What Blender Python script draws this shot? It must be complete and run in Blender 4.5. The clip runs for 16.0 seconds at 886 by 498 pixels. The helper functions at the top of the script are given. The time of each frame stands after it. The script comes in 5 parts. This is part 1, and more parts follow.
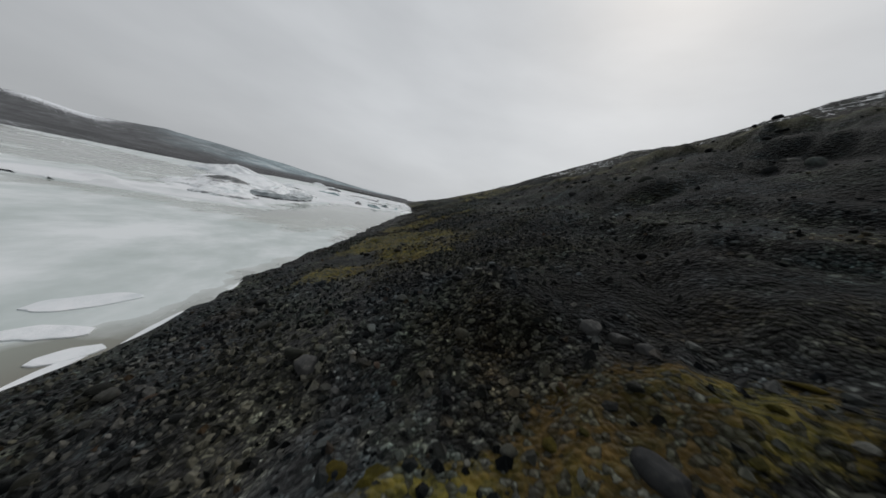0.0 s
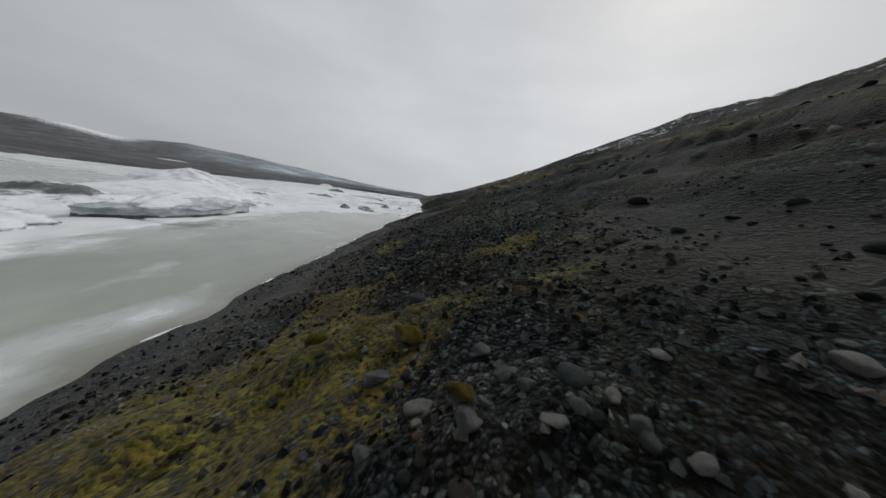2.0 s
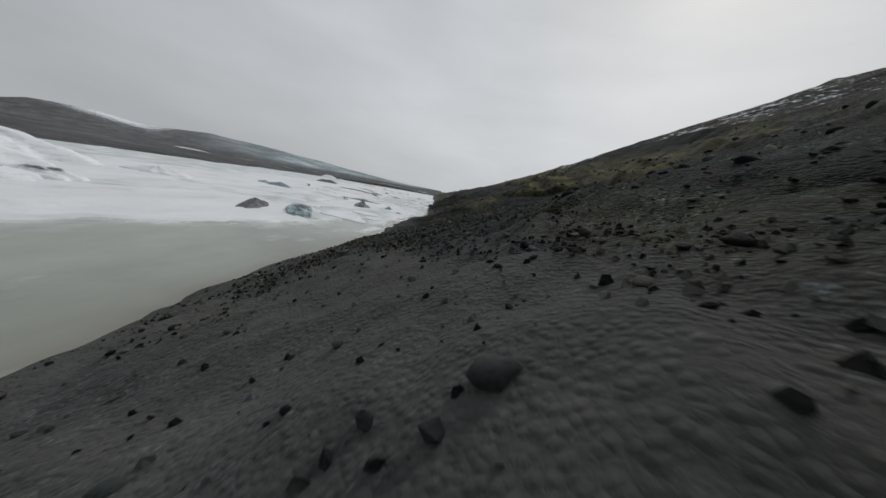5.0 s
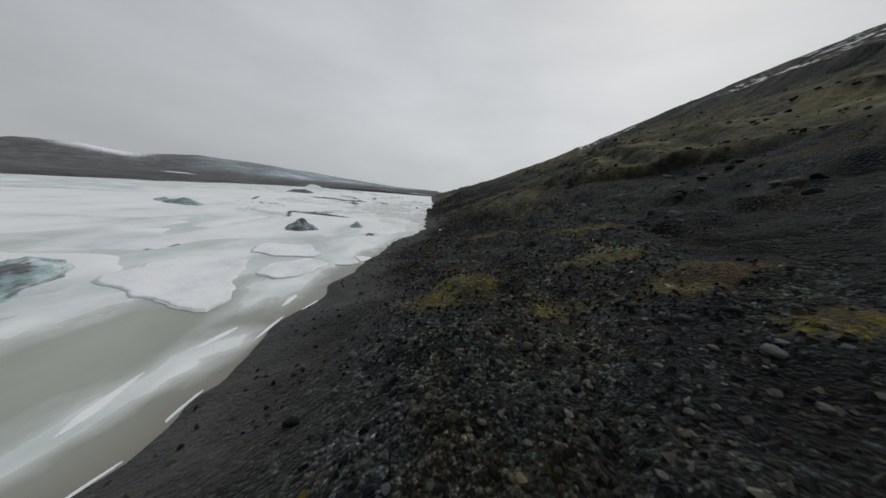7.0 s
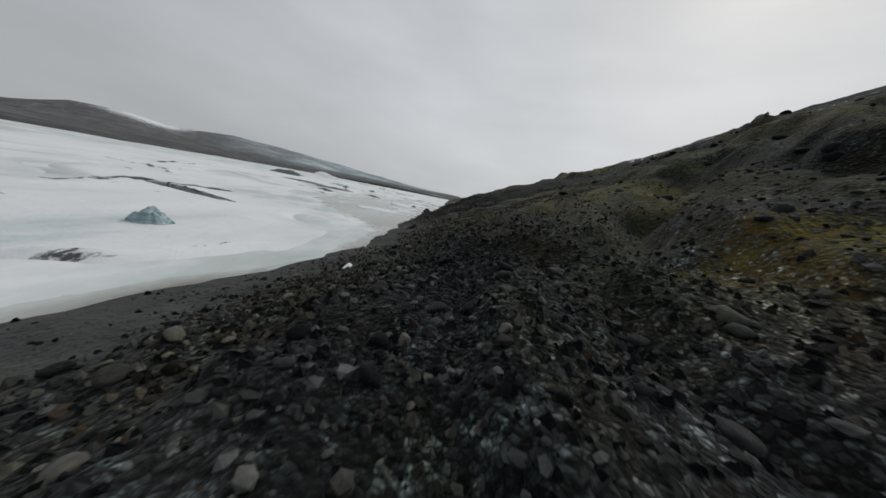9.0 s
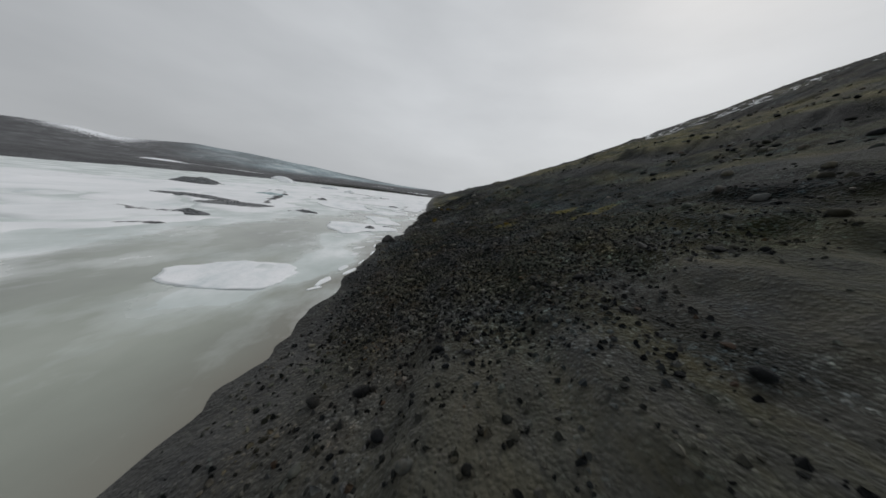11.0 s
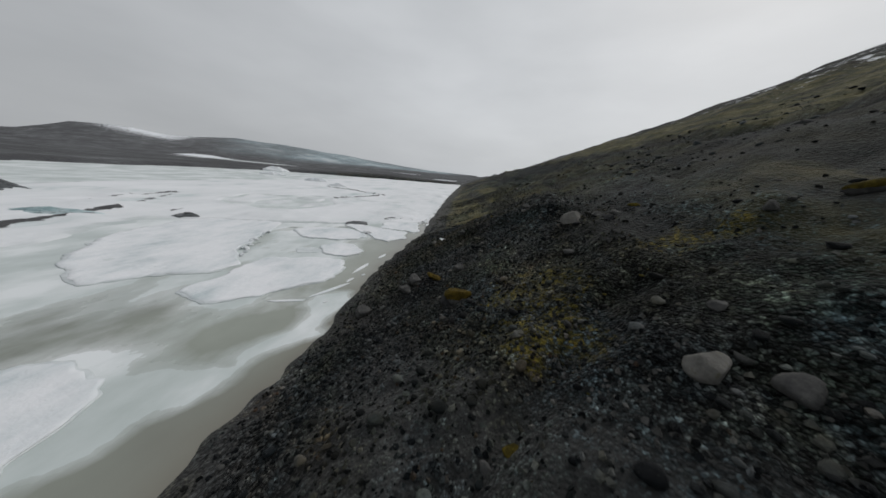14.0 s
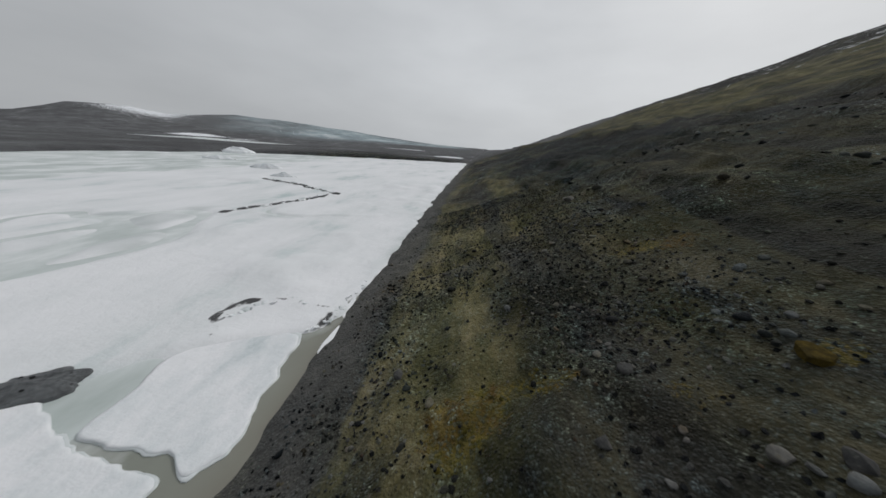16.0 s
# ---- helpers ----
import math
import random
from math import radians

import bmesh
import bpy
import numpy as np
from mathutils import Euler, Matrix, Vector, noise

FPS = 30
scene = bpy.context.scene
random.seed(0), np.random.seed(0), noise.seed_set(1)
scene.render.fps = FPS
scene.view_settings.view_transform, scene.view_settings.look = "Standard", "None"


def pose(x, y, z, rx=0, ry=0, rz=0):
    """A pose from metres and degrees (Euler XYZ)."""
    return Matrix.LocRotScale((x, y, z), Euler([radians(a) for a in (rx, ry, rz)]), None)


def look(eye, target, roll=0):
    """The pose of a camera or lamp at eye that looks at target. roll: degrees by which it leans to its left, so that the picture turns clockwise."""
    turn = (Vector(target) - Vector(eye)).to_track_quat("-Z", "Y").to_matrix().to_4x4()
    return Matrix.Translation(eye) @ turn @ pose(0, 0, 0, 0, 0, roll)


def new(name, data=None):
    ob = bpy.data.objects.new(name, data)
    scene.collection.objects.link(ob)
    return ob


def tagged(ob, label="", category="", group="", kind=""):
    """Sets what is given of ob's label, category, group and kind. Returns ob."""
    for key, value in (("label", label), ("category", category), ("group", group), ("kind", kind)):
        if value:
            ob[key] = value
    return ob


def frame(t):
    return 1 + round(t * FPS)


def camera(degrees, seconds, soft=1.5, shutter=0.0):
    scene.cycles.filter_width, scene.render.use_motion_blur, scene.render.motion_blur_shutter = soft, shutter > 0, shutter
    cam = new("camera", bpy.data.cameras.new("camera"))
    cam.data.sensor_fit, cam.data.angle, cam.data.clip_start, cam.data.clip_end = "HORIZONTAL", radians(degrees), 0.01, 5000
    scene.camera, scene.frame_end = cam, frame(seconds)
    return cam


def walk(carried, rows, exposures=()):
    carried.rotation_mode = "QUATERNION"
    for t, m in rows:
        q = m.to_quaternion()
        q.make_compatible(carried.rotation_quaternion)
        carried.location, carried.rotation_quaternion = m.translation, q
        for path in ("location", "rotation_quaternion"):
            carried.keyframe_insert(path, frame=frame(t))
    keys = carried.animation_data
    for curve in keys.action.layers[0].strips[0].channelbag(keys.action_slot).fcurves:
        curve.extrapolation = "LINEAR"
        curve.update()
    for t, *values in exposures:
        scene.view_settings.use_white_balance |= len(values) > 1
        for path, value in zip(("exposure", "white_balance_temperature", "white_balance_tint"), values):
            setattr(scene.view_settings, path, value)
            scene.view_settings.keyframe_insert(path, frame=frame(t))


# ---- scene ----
cam = camera(117.67, 16.0, soft=1.6, shutter=0.045)
PATH = [
    (0.0, pose(-7.21, -2.20, 3.70, 81.48, -12.96, -7.69)),
    (0.5, pose(-6.65, 2.24, 4.59, 80.05, -11.57, -6.89)),
    (1.0, pose(-5.94, 6.62, 4.79, 79.39, -10.31, -6.12)),
    (1.5, pose(-5.08, 11.06, 4.50, 79.37, -9.43, -5.26)),
    (2.0, pose(-4.38, 15.27, 4.63, 79.25, -8.76, -4.07)),
    (2.5, pose(-4.05, 19.24, 4.72, 78.86, -8.03, -3.71)),
    (3.0, pose(-3.77, 23.75, 4.35, 79.01, -8.44, -3.33)),
    (3.5, pose(-3.04, 27.95, 4.48, 78.67, -9.92, -2.41)),
    (4.0, pose(-2.08, 32.31, 4.68, 77.89, -11.55, -0.98)),
    (4.2, pose(-1.83, 34.25, 4.69, 77.74, -12.20, -0.23)),
    (6.3, pose(-2.77, 56.29, 3.88, 78.66, -6.00, -0.76)),
    (6.5, pose(-2.88, 58.00, 3.95, 78.63, -5.70, -0.92)),
    (7.0, pose(-2.64, 62.20, 3.97, 78.11, -5.18, -0.75)),
    (7.5, pose(-2.30, 66.30, 3.76, 77.72, -5.80, -0.02)),
    (8.0, pose(-1.67, 70.24, 3.28, 78.04, -7.30, 1.09)),
    (8.5, pose(-0.83, 74.47, 2.90, 78.23, -9.41, 2.45)),
    (9.0, pose(0.08, 78.98, 2.97, 78.52, -11.62, 4.10)),
    (9.2, pose(0.28, 80.72, 3.04, 78.62, -12.45, 4.51)),
    (11.3, pose(-0.87, 100.94, 4.40, 77.68, -6.99, 0.13)),
    (11.5, pose(-0.89, 103.03, 4.60, 77.12, -6.75, 0.01)),
    (12.0, pose(-1.20, 108.10, 4.92, 75.69, -6.10, -1.09)),
    (12.5, pose(-1.14, 113.06, 5.08, 74.79, -6.01, -0.80)),
    (13.0, pose(-0.71, 117.84, 4.81, 74.40, -6.30, 0.61)),
    (13.5, pose(-0.15, 122.57, 4.59, 74.76, -6.37, 3.98)),
    (14.0, pose(0.16, 127.64, 5.28, 74.20, -5.42, 7.29)),
    (14.5, pose(0.30, 132.48, 6.06, 72.50, -4.96, 8.29)),
    (15.0, pose(0.39, 137.29, 6.59, 71.24, -4.57, 9.51)),
    (15.5, pose(0.47, 142.70, 6.63, 70.11, -4.12, 9.76)),
    (16.0, pose(0.22, 147.73, 6.56, 69.00, -4.18, 9.09)),
]
walk(cam, PATH)

# ---- light ----
SUN_EL, SUN_AZ = 42.0, 40.0          # a veiled sun, ahead and to the right of the flight
world = bpy.data.worlds.new("overcast_sky")
scene.world = world
world.use_nodes = True
wn, wl = world.node_tree.nodes, world.node_tree.links
wn.clear()
w_out, w_bg = wn.new("ShaderNodeOutputWorld"), wn.new("ShaderNodeBackground")
sky = wn.new("ShaderNodeTexSky")
sky.sky_type, sky.sun_disc = "NISHITA", False
sky.sun_elevation, sky.sun_rotation = radians(SUN_EL), radians(SUN_AZ)
sky.dust_density, sky.air_density = 6.0, 1.0
w_co = wn.new("ShaderNodeTexCoord")
w_noise = wn.new("ShaderNodeTexNoise")
w_noise.inputs["Scale"].default_value, w_noise.inputs["Detail"].default_value = 1.6, 5.0
w_noise.inputs["Roughness"].default_value = 0.5
w_map = wn.new("ShaderNodeMapping")
w_map.inputs["Scale"].default_value = (1.0, 1.0, 3.0)
w_ramp = wn.new("ShaderNodeValToRGB")
w_ramp.color_ramp.elements[0].position, w_ramp.color_ramp.elements[0].color = 0.30, (4.48, 4.66, 4.86, 1)
w_ramp.color_ramp.elements[1].position, w_ramp.color_ramp.elements[1].color = 0.72, (5.70, 5.90, 6.12, 1)
w_sep = wn.new("ShaderNodeVectorMath")
w_sep.operation = "DOT_PRODUCT"
az = radians(SUN_AZ)
w_sep.inputs[1].default_value = (math.sin(az) * 0.8, math.cos(az) * 0.8, 0.6)
w_glow = wn.new("ShaderNodeMapRange")
w_glow.inputs["From Min"].default_value, w_glow.inputs["From Max"].default_value = -0.2, 1.0
w_glow.inputs["To Min"].default_value, w_glow.inputs["To Max"].default_value = 0.78, 1.22
w_mul = wn.new("ShaderNodeVectorMath")
w_mul.operation = "MULTIPLY"
w_mix = wn.new("ShaderNodeMix")
w_mix.data_type = "RGBA"
w_mix.inputs["Factor"].default_value = 0.96
wl.new(w_co.outputs["Generated"], w_map.inputs["Vector"])
wl.new(w_map.outputs["Vector"], w_noise.inputs["Vector"])
wl.new(w_noise.outputs["Fac"], w_ramp.inputs["Fac"])
wl.new(w_co.outputs["Generated"], w_sep.inputs[0])
wl.new(w_sep.outputs["Value"], w_glow.inputs["Value"])
wl.new(w_ramp.outputs["Color"], w_mul.inputs[0])
wl.new(w_glow.outputs["Result"], w_mul.inputs[1])
wl.new(sky.outputs["Color"], w_mix.inputs["A"])
wl.new(w_mul.outputs["Vector"], w_mix.inputs["B"])
wl.new(w_mix.outputs["Result"], w_bg.inputs["Color"])
w_bg.inputs["Strength"].default_value = 0.096
wl.new(w_bg.outputs["Background"], w_out.inputs["Surface"])

sun = new("sun", bpy.data.lights.new("sun", "SUN"))
sun.data.energy, sun.data.angle, sun.data.color = 1.25, radians(12), (1.0, 0.98, 0.95)
sun.matrix_world = look((math.sin(az) * 60, math.cos(az) * 60, 60 * math.tan(radians(SUN_EL))), (0, 0, 0))


# ---- noise and terrain ----
def lattice(ix, iy, seed):
    h = (ix.astype(np.int64) * 374761393 + iy.astype(np.int64) * 668265263 + seed * 974711) & 0xFFFFFFFF
    h = ((h ^ (h >> 13)) * 1274126177) & 0xFFFFFFFF
    return ((h ^ (h >> 16)) & 0xFFFFFF) / float(0xFFFFFF) * 2 - 1


def vnoise(x, y, seed=0):
    """Smooth noise between -1 and 1 on arrays."""
    ix, iy = np.floor(x), np.floor(y)
    fx, fy = x - ix, y - iy
    fx, fy = fx * fx * fx * (fx * (fx * 6 - 15) + 10), fy * fy * fy * (fy * (fy * 6 - 15) + 10)
    a, b = lattice(ix, iy, seed), lattice(ix + 1, iy, seed)
    c, d = lattice(ix, iy + 1, seed), lattice(ix + 1, iy + 1, seed)
    return (a + (b - a) * fx) * (1 - fy) + (c + (d - c) * fx) * fy


def fbm(x, y, octaves=4, seed=0):
    total, amp = 0.0, 1.0
    for o in range(octaves):
        total = total + amp * vnoise(x * 2 ** o + 17.3 * o, y * 2 ** o - 9.1 * o, seed + o)
        amp *= 0.5
    return total / 1.9


def smooth(a, b, v):
    t = np.clip((v - a) / (b - a), 0, 1)
    return t * t * (3 - 2 * t)


# the near shore: x of the water's edge along y
SHORE_Y = [-300, -22.2, 1.8, 9.8, 25.8, 34.8, 43.8, 54.8, 58, 60.6, 62.5, 64.5, 70, 76, 82, 86, 90, 94, 98, 101.5, 106, 111, 116, 122, 136, 141, 150, 156, 164, 180, 210, 260, 320]
SHORE_X = [-34, -13.1, -11.8, -11.7, -10.4, -9.9, -9.3, -8.5, -8.1, -7.75, -7.45, -6.8, -6.7, -6.1, -5.9, -4.8, -3.9, -3.95, -4.1, -4.5, -4.35, -4.6, -4.9, -4.3, -4.2, -4.5, -4.2, -4.7, -5.1, -6.0, -7.0, -8.2, -9.2]


def shore(y):
    x = (np.interp(y - 0.6, SHORE_Y, SHORE_X) + np.interp(y, SHORE_Y, SHORE_X) + np.interp(y + 0.6, SHORE_Y, SHORE_X)) / 3
    return x + 0.22 * vnoise(y * 0.55, y * 0 + 3, 5) + 0.10 * vnoise(y * 1.9, y * 0 + 8, 6)


# the slope above it: heights at six distances from the edge, along y
BANK_S = [0, 4, 8, 14, 24, 35]
BANK = {
    -40: (1.6, 3.5, 6.2, 11.0, 16.0), 0: (1.6, 3.5, 6.2, 11.0, 16.0), 20: (1.7, 3.6, 6.4, 11.2, 16.0),
    45: (1.7, 3.6, 6.5, 11.0, 16.0), 55: (1.8, 3.5, 6.2, 10.8, 15.8), 60: (1.65, 3.0, 5.5, 10.4, 15.7), 68: (1.3, 2.4, 4.2, 9.5, 15.5),
    78: (1.1, 2.2, 4.0, 8.6, 15.3), 83: (1.1, 2.3, 4.6, 8.9, 15.3), 88: (1.2, 3.3, 6.6, 11.0, 15.5),
    100: (1.5, 3.4, 6.4, 11.0, 15.8), 112: (1.25, 2.8, 5.5, 10.7, 15.8), 118: (1.0, 2.35, 4.9, 10.5, 15.6), 123: (1.15, 2.6, 5.6, 10.6, 15.6),
    132: (1.7, 4.0, 7.2, 11.5, 15.8), 144: (2.1, 4.6, 7.2, 11.0, 15.0), 152: (1.35, 3.0, 6.0, 10.0, 14.5),
    160: (1.1, 2.8, 6.0, 10.0, 14.5), 175: (1.2, 3.0, 5.5, 9.5, 13.5), 230: (1.5, 3.2, 5.5, 9.5, 13.0),
    320: (1.5, 3.0, 5.0, 8.0, 11.0), 500: (1.2, 2.0, 3.0, 4.5, 6.0), 900: (1.0, 1.5, 2.0, 3.0, 4.0),
}
RIDGE_Y = [-200, 0, 40, 70, 100, 130, 160, 190, 220, 250, 310, 370, 450, 600, 800, 1200]
RIDGE_Z = [51, 50, 48.5, 47.3, 48.6, 48.3, 47.0, 44.5, 41.9, 38.8, 37, 35.5, 33, 28, 22, 12]
RIDGE_S = 95.0
FAR_Y = [-2000, -100, 60, 110, 150, 190, 225, 250, 268, 280, 4000]
FAR_X = [-160, -110, -92, -82, -80, -84, -80, -48, -18, -2, 60]


def bank_at(y, s):
    keys = np.array(sorted(BANK), float)
    table = np.array([(0.0, *BANK[k]) for k in sorted(BANK)])
    cols = np.stack([np.interp(y, keys, table[:, i]) for i in range(6)], -1)
    soft = np.stack([np.interp(y - 2.5, keys, table[:, i]) + np.interp(y + 2.5, keys, table[:, i]) for i in range(6)], -1)
    cols = (cols + soft) / 3
    z = np.zeros_like(s)
    for i in range(5):
        a, b = BANK_S[i], BANK_S[i + 1]
        seg = (s >= a) & (s < b)
        f = np.clip((s - a) / (b - a), 0, 1)
        z = np.where(seg, cols[..., i] * (1 - f) + cols[..., i + 1] * f, z)
    top = np.interp(y, RIDGE_Y, RIDGE_Z)
    f = np.clip((s - 35) / (RIDGE_S - 35), 0, 1)
    z = np.where(s >= 35, cols[..., 5] + (top - cols[..., 5]) * f, z)
    z = np.where(s > RIDGE_S, top - 8 * (1 - np.exp(-(s - RIDGE_S) / 120)), z)
    return z


def far_land(x, y):
    """The low plain and the hills across the lake: distance behind the far shore, and height."""
    d = np.interp(y, FAR_Y, FAR_X) + 3.0 * vnoise(y * 0.07, y * 0, 31) + 1.2 * vnoise(y * 0.31, y * 0, 32) - x
    z = 0.9 * smooth(0, 5, d) + 0.6 * smooth(15, 80, d) - 0.6 * smooth(0, -6, d)
    r, b = far_polar(x, y)
    z = z - 7.0 * smooth(170, 560, r) * smooth(12, 30, b) + smooth(40, 120, d) * 1.1 * fbm(x * 0.02, y * 0.02, 3, 44)
    crest = np.interp(b, CREST_B, CREST_Z)
    z = z + smooth(560, 980, r) * (crest + 7.0 * smooth(12, 30, b)) * (1 + 0.10 * fbm(x * 0.016, y * 0.016, 5, 41))
    return d, z


def far_polar(x, y):
    return np.hypot(x, y - 70), np.degrees(np.arctan2(-x, y - 70))


CREST_B = [-60, -2, 4, 9, 15, 20, 26, 30, 35, 41, 44, 48, 50.2, 51.2, 52.6, 53.7, 54.5, 57, 59, 61, 64, 110]
CREST_Z = [8, 6, 6, 7, 13, 20, 28, 31, 37, 38, 34, 28, 29, 36, 37, 31, 36, 32, 16, 7, 5, 5]


def lip(y):
    """How far from the water the grown-over upper slope breaks off."""
    return 25 + 6 * vnoise(y * 0.045, y * 0 + 2, 51) + 2.0 * vnoise(y * 0.21, y * 0 + 5, 52) - 10 * np.exp(-((y - 88) / 9) ** 2)


def swell(x, y, cx, cy, rx, ry, h):
    return h * np.exp(-(((x - cx) / rx) ** 2 + ((y - cy) / ry) ** 2))


def crease(x, y, x0, y0, x1, y1, w, depth):
    """An eroded line in the slope from one point to another."""
    dx, dy = x1 - x0, y1 - y0
    t = np.clip(((x - x0) * dx + (y - y0) * dy) / (dx * dx + dy * dy), 0, 1)
    d = np.hypot(x - x0 - t * dx, y - y0 - t * dy) + 0.25 * w * vnoise(x * 1.3, y * 1.3, 26)
    return -depth * np.exp(-(d / w) ** 2)


def landforms(x, y):
    """Single mounds, ledges, hollows and creases of the slope."""
    z = swell(x, y, -1.2, 68.5, 1.5, 0.9, 0.32) + swell(x, y, 2.4, 71.2, 2.2, 0.7, 0.26) + swell(x, y, 1.3, 73.0, 1.1, 0.5, -0.28)
    z = z + swell(x, y, 3.4, 77.6, 2.6, 0.6, 0.22) + swell(x, y, 7.00, 120.8, 1.3, 0.9, -0.75) + swell(x, y, 6.6, 88.2, 1.4, 1.0, 0.35)
    z = z + crease(x, y, -2.9, 119.9, 0.3, 119.1, 0.28, 0.24) + crease(x, y, 0.3, 119.1, 3.6, 119.9, 0.30, 0.30)
    z = z + crease(x, y, 0.1, 86.5, 4.2, 89.2, 0.35, 0.30) + crease(x, y, 7.0, 88.5, 10.5, 92.0, 0.5, 0.45) + crease(x, y, -1.9, 159.4, 1.8, 161.6, 0.4, 0.3)
    z = z + crease(x, y, 1.8, 161.6, 6.5, 171, 0.6, 0.45) + crease(x, y, -1.4, 128, 3.4, 133, 0.35, 0.22) + crease(x, y, -0.6, 24.8, 5.4, 33.8, 0.6, 0.35) + crease(x, y, -1.4, 5.8, 4.9, 12.8, 0.5, 0.35)
    foot = y - 83.9 + 0.32 * x
    z = z + 0.34 * smooth(-0.15, 0.3, foot) * np.exp(-np.maximum(foot, 0) / 4.0) * smooth(-0.8, 0.4, x) * smooth(6.5, 3.5, x)
    z = z + crease(x, y, 2.9, 83.4, 5.2, 86.6, 0.6, 0.7) + crease(x, y, 5.2, 86.6, 9.5, 92.0, 0.9, 0.6)
    z = z + swell(x, y, -2.4, 66.2, 1.7, 1.5, 0.20) + swell(x, y, -4.80, 18.40, 1.6, 0.7, 0.16) + swell(x, y, -4.00, 17.60, 0.9, 0.5, -0.14)
    step = y - 140.6 + 0.62 * (x - 0.1)
    return z + 0.40 * smooth(-0.3, 0.25, step) * np.exp(-np.maximum(step, 0) / 3.0) * smooth(-1.0, 0.0, x) * smooth(4.8, 2.8, x)


LEDGES = ((1.9, 0.27, 0.9, 161, 1.5, 4.0), (6.0, 1.05, 1.7, 165, 11, 17))     # spacing, rise, wander, seed, from, full at


def ledge_phase(x, y, s, gap, wander, seed):
    q = (s + wander * fbm(x * 0.16 / wander, y * 0.10 / wander, 4, seed)) / gap
    return q - np.floor(q)


def ledges(x, y, s):
    """Small broken terraces along the slope: treads with a steep riser on the lake side."""
    out = 0.0
    for gap, rise, wander, seed, lo, hi in LEDGES:
        q = ledge_phase(x, y, s, gap, wander, seed)
        where = smooth(-0.10, 0.30, fbm(x * 0.30 / gap, y * 0.13 / gap, 3, seed + 2)) * smooth(lo, hi, s)
        out = out + rise * where * (smooth(0.0, 0.20, q) - q)
    return out


def height(x, y, fine=True):
    s = x - shore(y)
    z = bank_at(y, s)
    z = np.where(s < 0, np.maximum(s * 0.35, -1.6), z)
    up = smooth(0.2, 2.5, s)
    hummock = 0.11 + 0.12 * np.exp(-((y - 71) / 11) ** 2) + 0.05 * smooth(105, 130, y)
    rough = hummock * fbm(x * 0.42, y * 0.42, 4, 11) * up
    ribs = 1 - 2 * np.abs(vnoise(x * 0.30 + y * 0.05, y * 0.09 - x * 0.05, 21)) + 0.5 * vnoise(x * 0.9, y * 0.3, 23)
    rough = rough + (0.15 + 0.22 * smooth(8, 20, s)) * ribs * smooth(1.5, 6, s) * (0.3 + 0.7 * smooth(-0.2, 0.5, vnoise(x * 0.06, y * 0.06, 22)))
    rough = rough + 0.45 * fbm(x * 0.11, y * 0.11, 3, 12) * smooth(6, 18, s)
    rough = rough + 1.5 * fbm(x * 0.035, y * 0.035, 4, 13) * smooth(25, 60, s)
    seam = vnoise(x * 0.10 - y * 0.055, y * 0.05 + x * 0.035, 24)
    rough = rough - 0.42 * np.exp(-np.abs(seam) / 0.05) * smooth(4, 9, s) * smooth(-0.3, 0.3, vnoise(x * 0.05, y * 0.05, 25))
    rough = rough + landforms(x, y) + ledges(x, y, s)
    knoll = fbm(x * 0.85, y * 0.85, 4, 17)
    rough = rough + (0.17 * knoll + 0.16 * np.maximum(knoll - 0.15, 0)) * smooth(1.0, 3.0, s) * (0.35 + 0.65 * smooth(-0.15, 0.35, vnoise(x * 0.17, y * 0.17, 18)))
    over = s - lip(y)
    rough = rough + 0.9 * smooth(-0.5, 0.5, over) * np.exp(-np.maximum(over, 0) / 4.0)
    if fine:
        rough = rough + 0.075 * fbm(x * 2.1, y * 2.1, 3, 14) * smooth(0.0, 1.0, s) + 0.02 * vnoise(x * 9.0, y * 9.0, 15) * smooth(0.5, 2, s)
    z = z + rough
    d, zf = far_land(x, y)
    west = smooth(-2, 2, d)
    z = np.where(s < 0, z * (1 - west) + zf * west, z)
    return z


# ---- ground sheet ----
def axis(dense_a, dense_b, step, lo, hi, grow):
    pts = list(np.arange(dense_a, dense_b, step))
    for sign, end in ((1, hi), (-1, lo)):
        v, st = (dense_b if sign > 0 else dense_a), step
        while (v - end) * sign < 0:
            if sign > 0:
                pts.append(v)
            st *= grow
            v += sign * st
            if sign < 0:
                pts.append(v)
    return np.array(sorted(pts))


def grid_mesh(name, X, Y, Z):
    n, m = X.shape
    co = np.stack([X, Y, Z], -1).reshape(-1, 3)
    i = np.arange(n * m).reshape(n, m)
    quads = np.stack([i[:-1, :-1], i[:-1, 1:], i[1:, 1:], i[1:, :-1]], -1).reshape(-1, 4)
    return raw_mesh(name, co, quads)


def raw_mesh(name, co, faces, smooth_shade=True):
    me = bpy.data.meshes.new(name)
    k = faces.shape[1]
    me.vertices.add(len(co))
    me.vertices.foreach_set("co", np.ascontiguousarray(co, np.float32).ravel())
    me.loops.add(faces.size)
    me.loops.foreach_set("vertex_index", np.ascontiguousarray(faces, np.int32).ravel())
    me.polygons.add(len(faces))
    me.polygons.foreach_set("loop_start", np.arange(0, faces.size, k, dtype=np.int32))
    me.polygons.foreach_set("use_smooth", np.full(len(faces), smooth_shade))
    me.update(calc_edges=True)
    return me


# ---- materials ----
def material(name, rough=0.85, spec=0.3):
    m = bpy.data.materials.new(name)
    m.use_nodes = True
    b = m.node_tree.nodes["Principled BSDF"]
    b.inputs["Roughness"].default_value = rough
    b.inputs["Specular IOR Level"].default_value = spec
    return m, m.node_tree, b


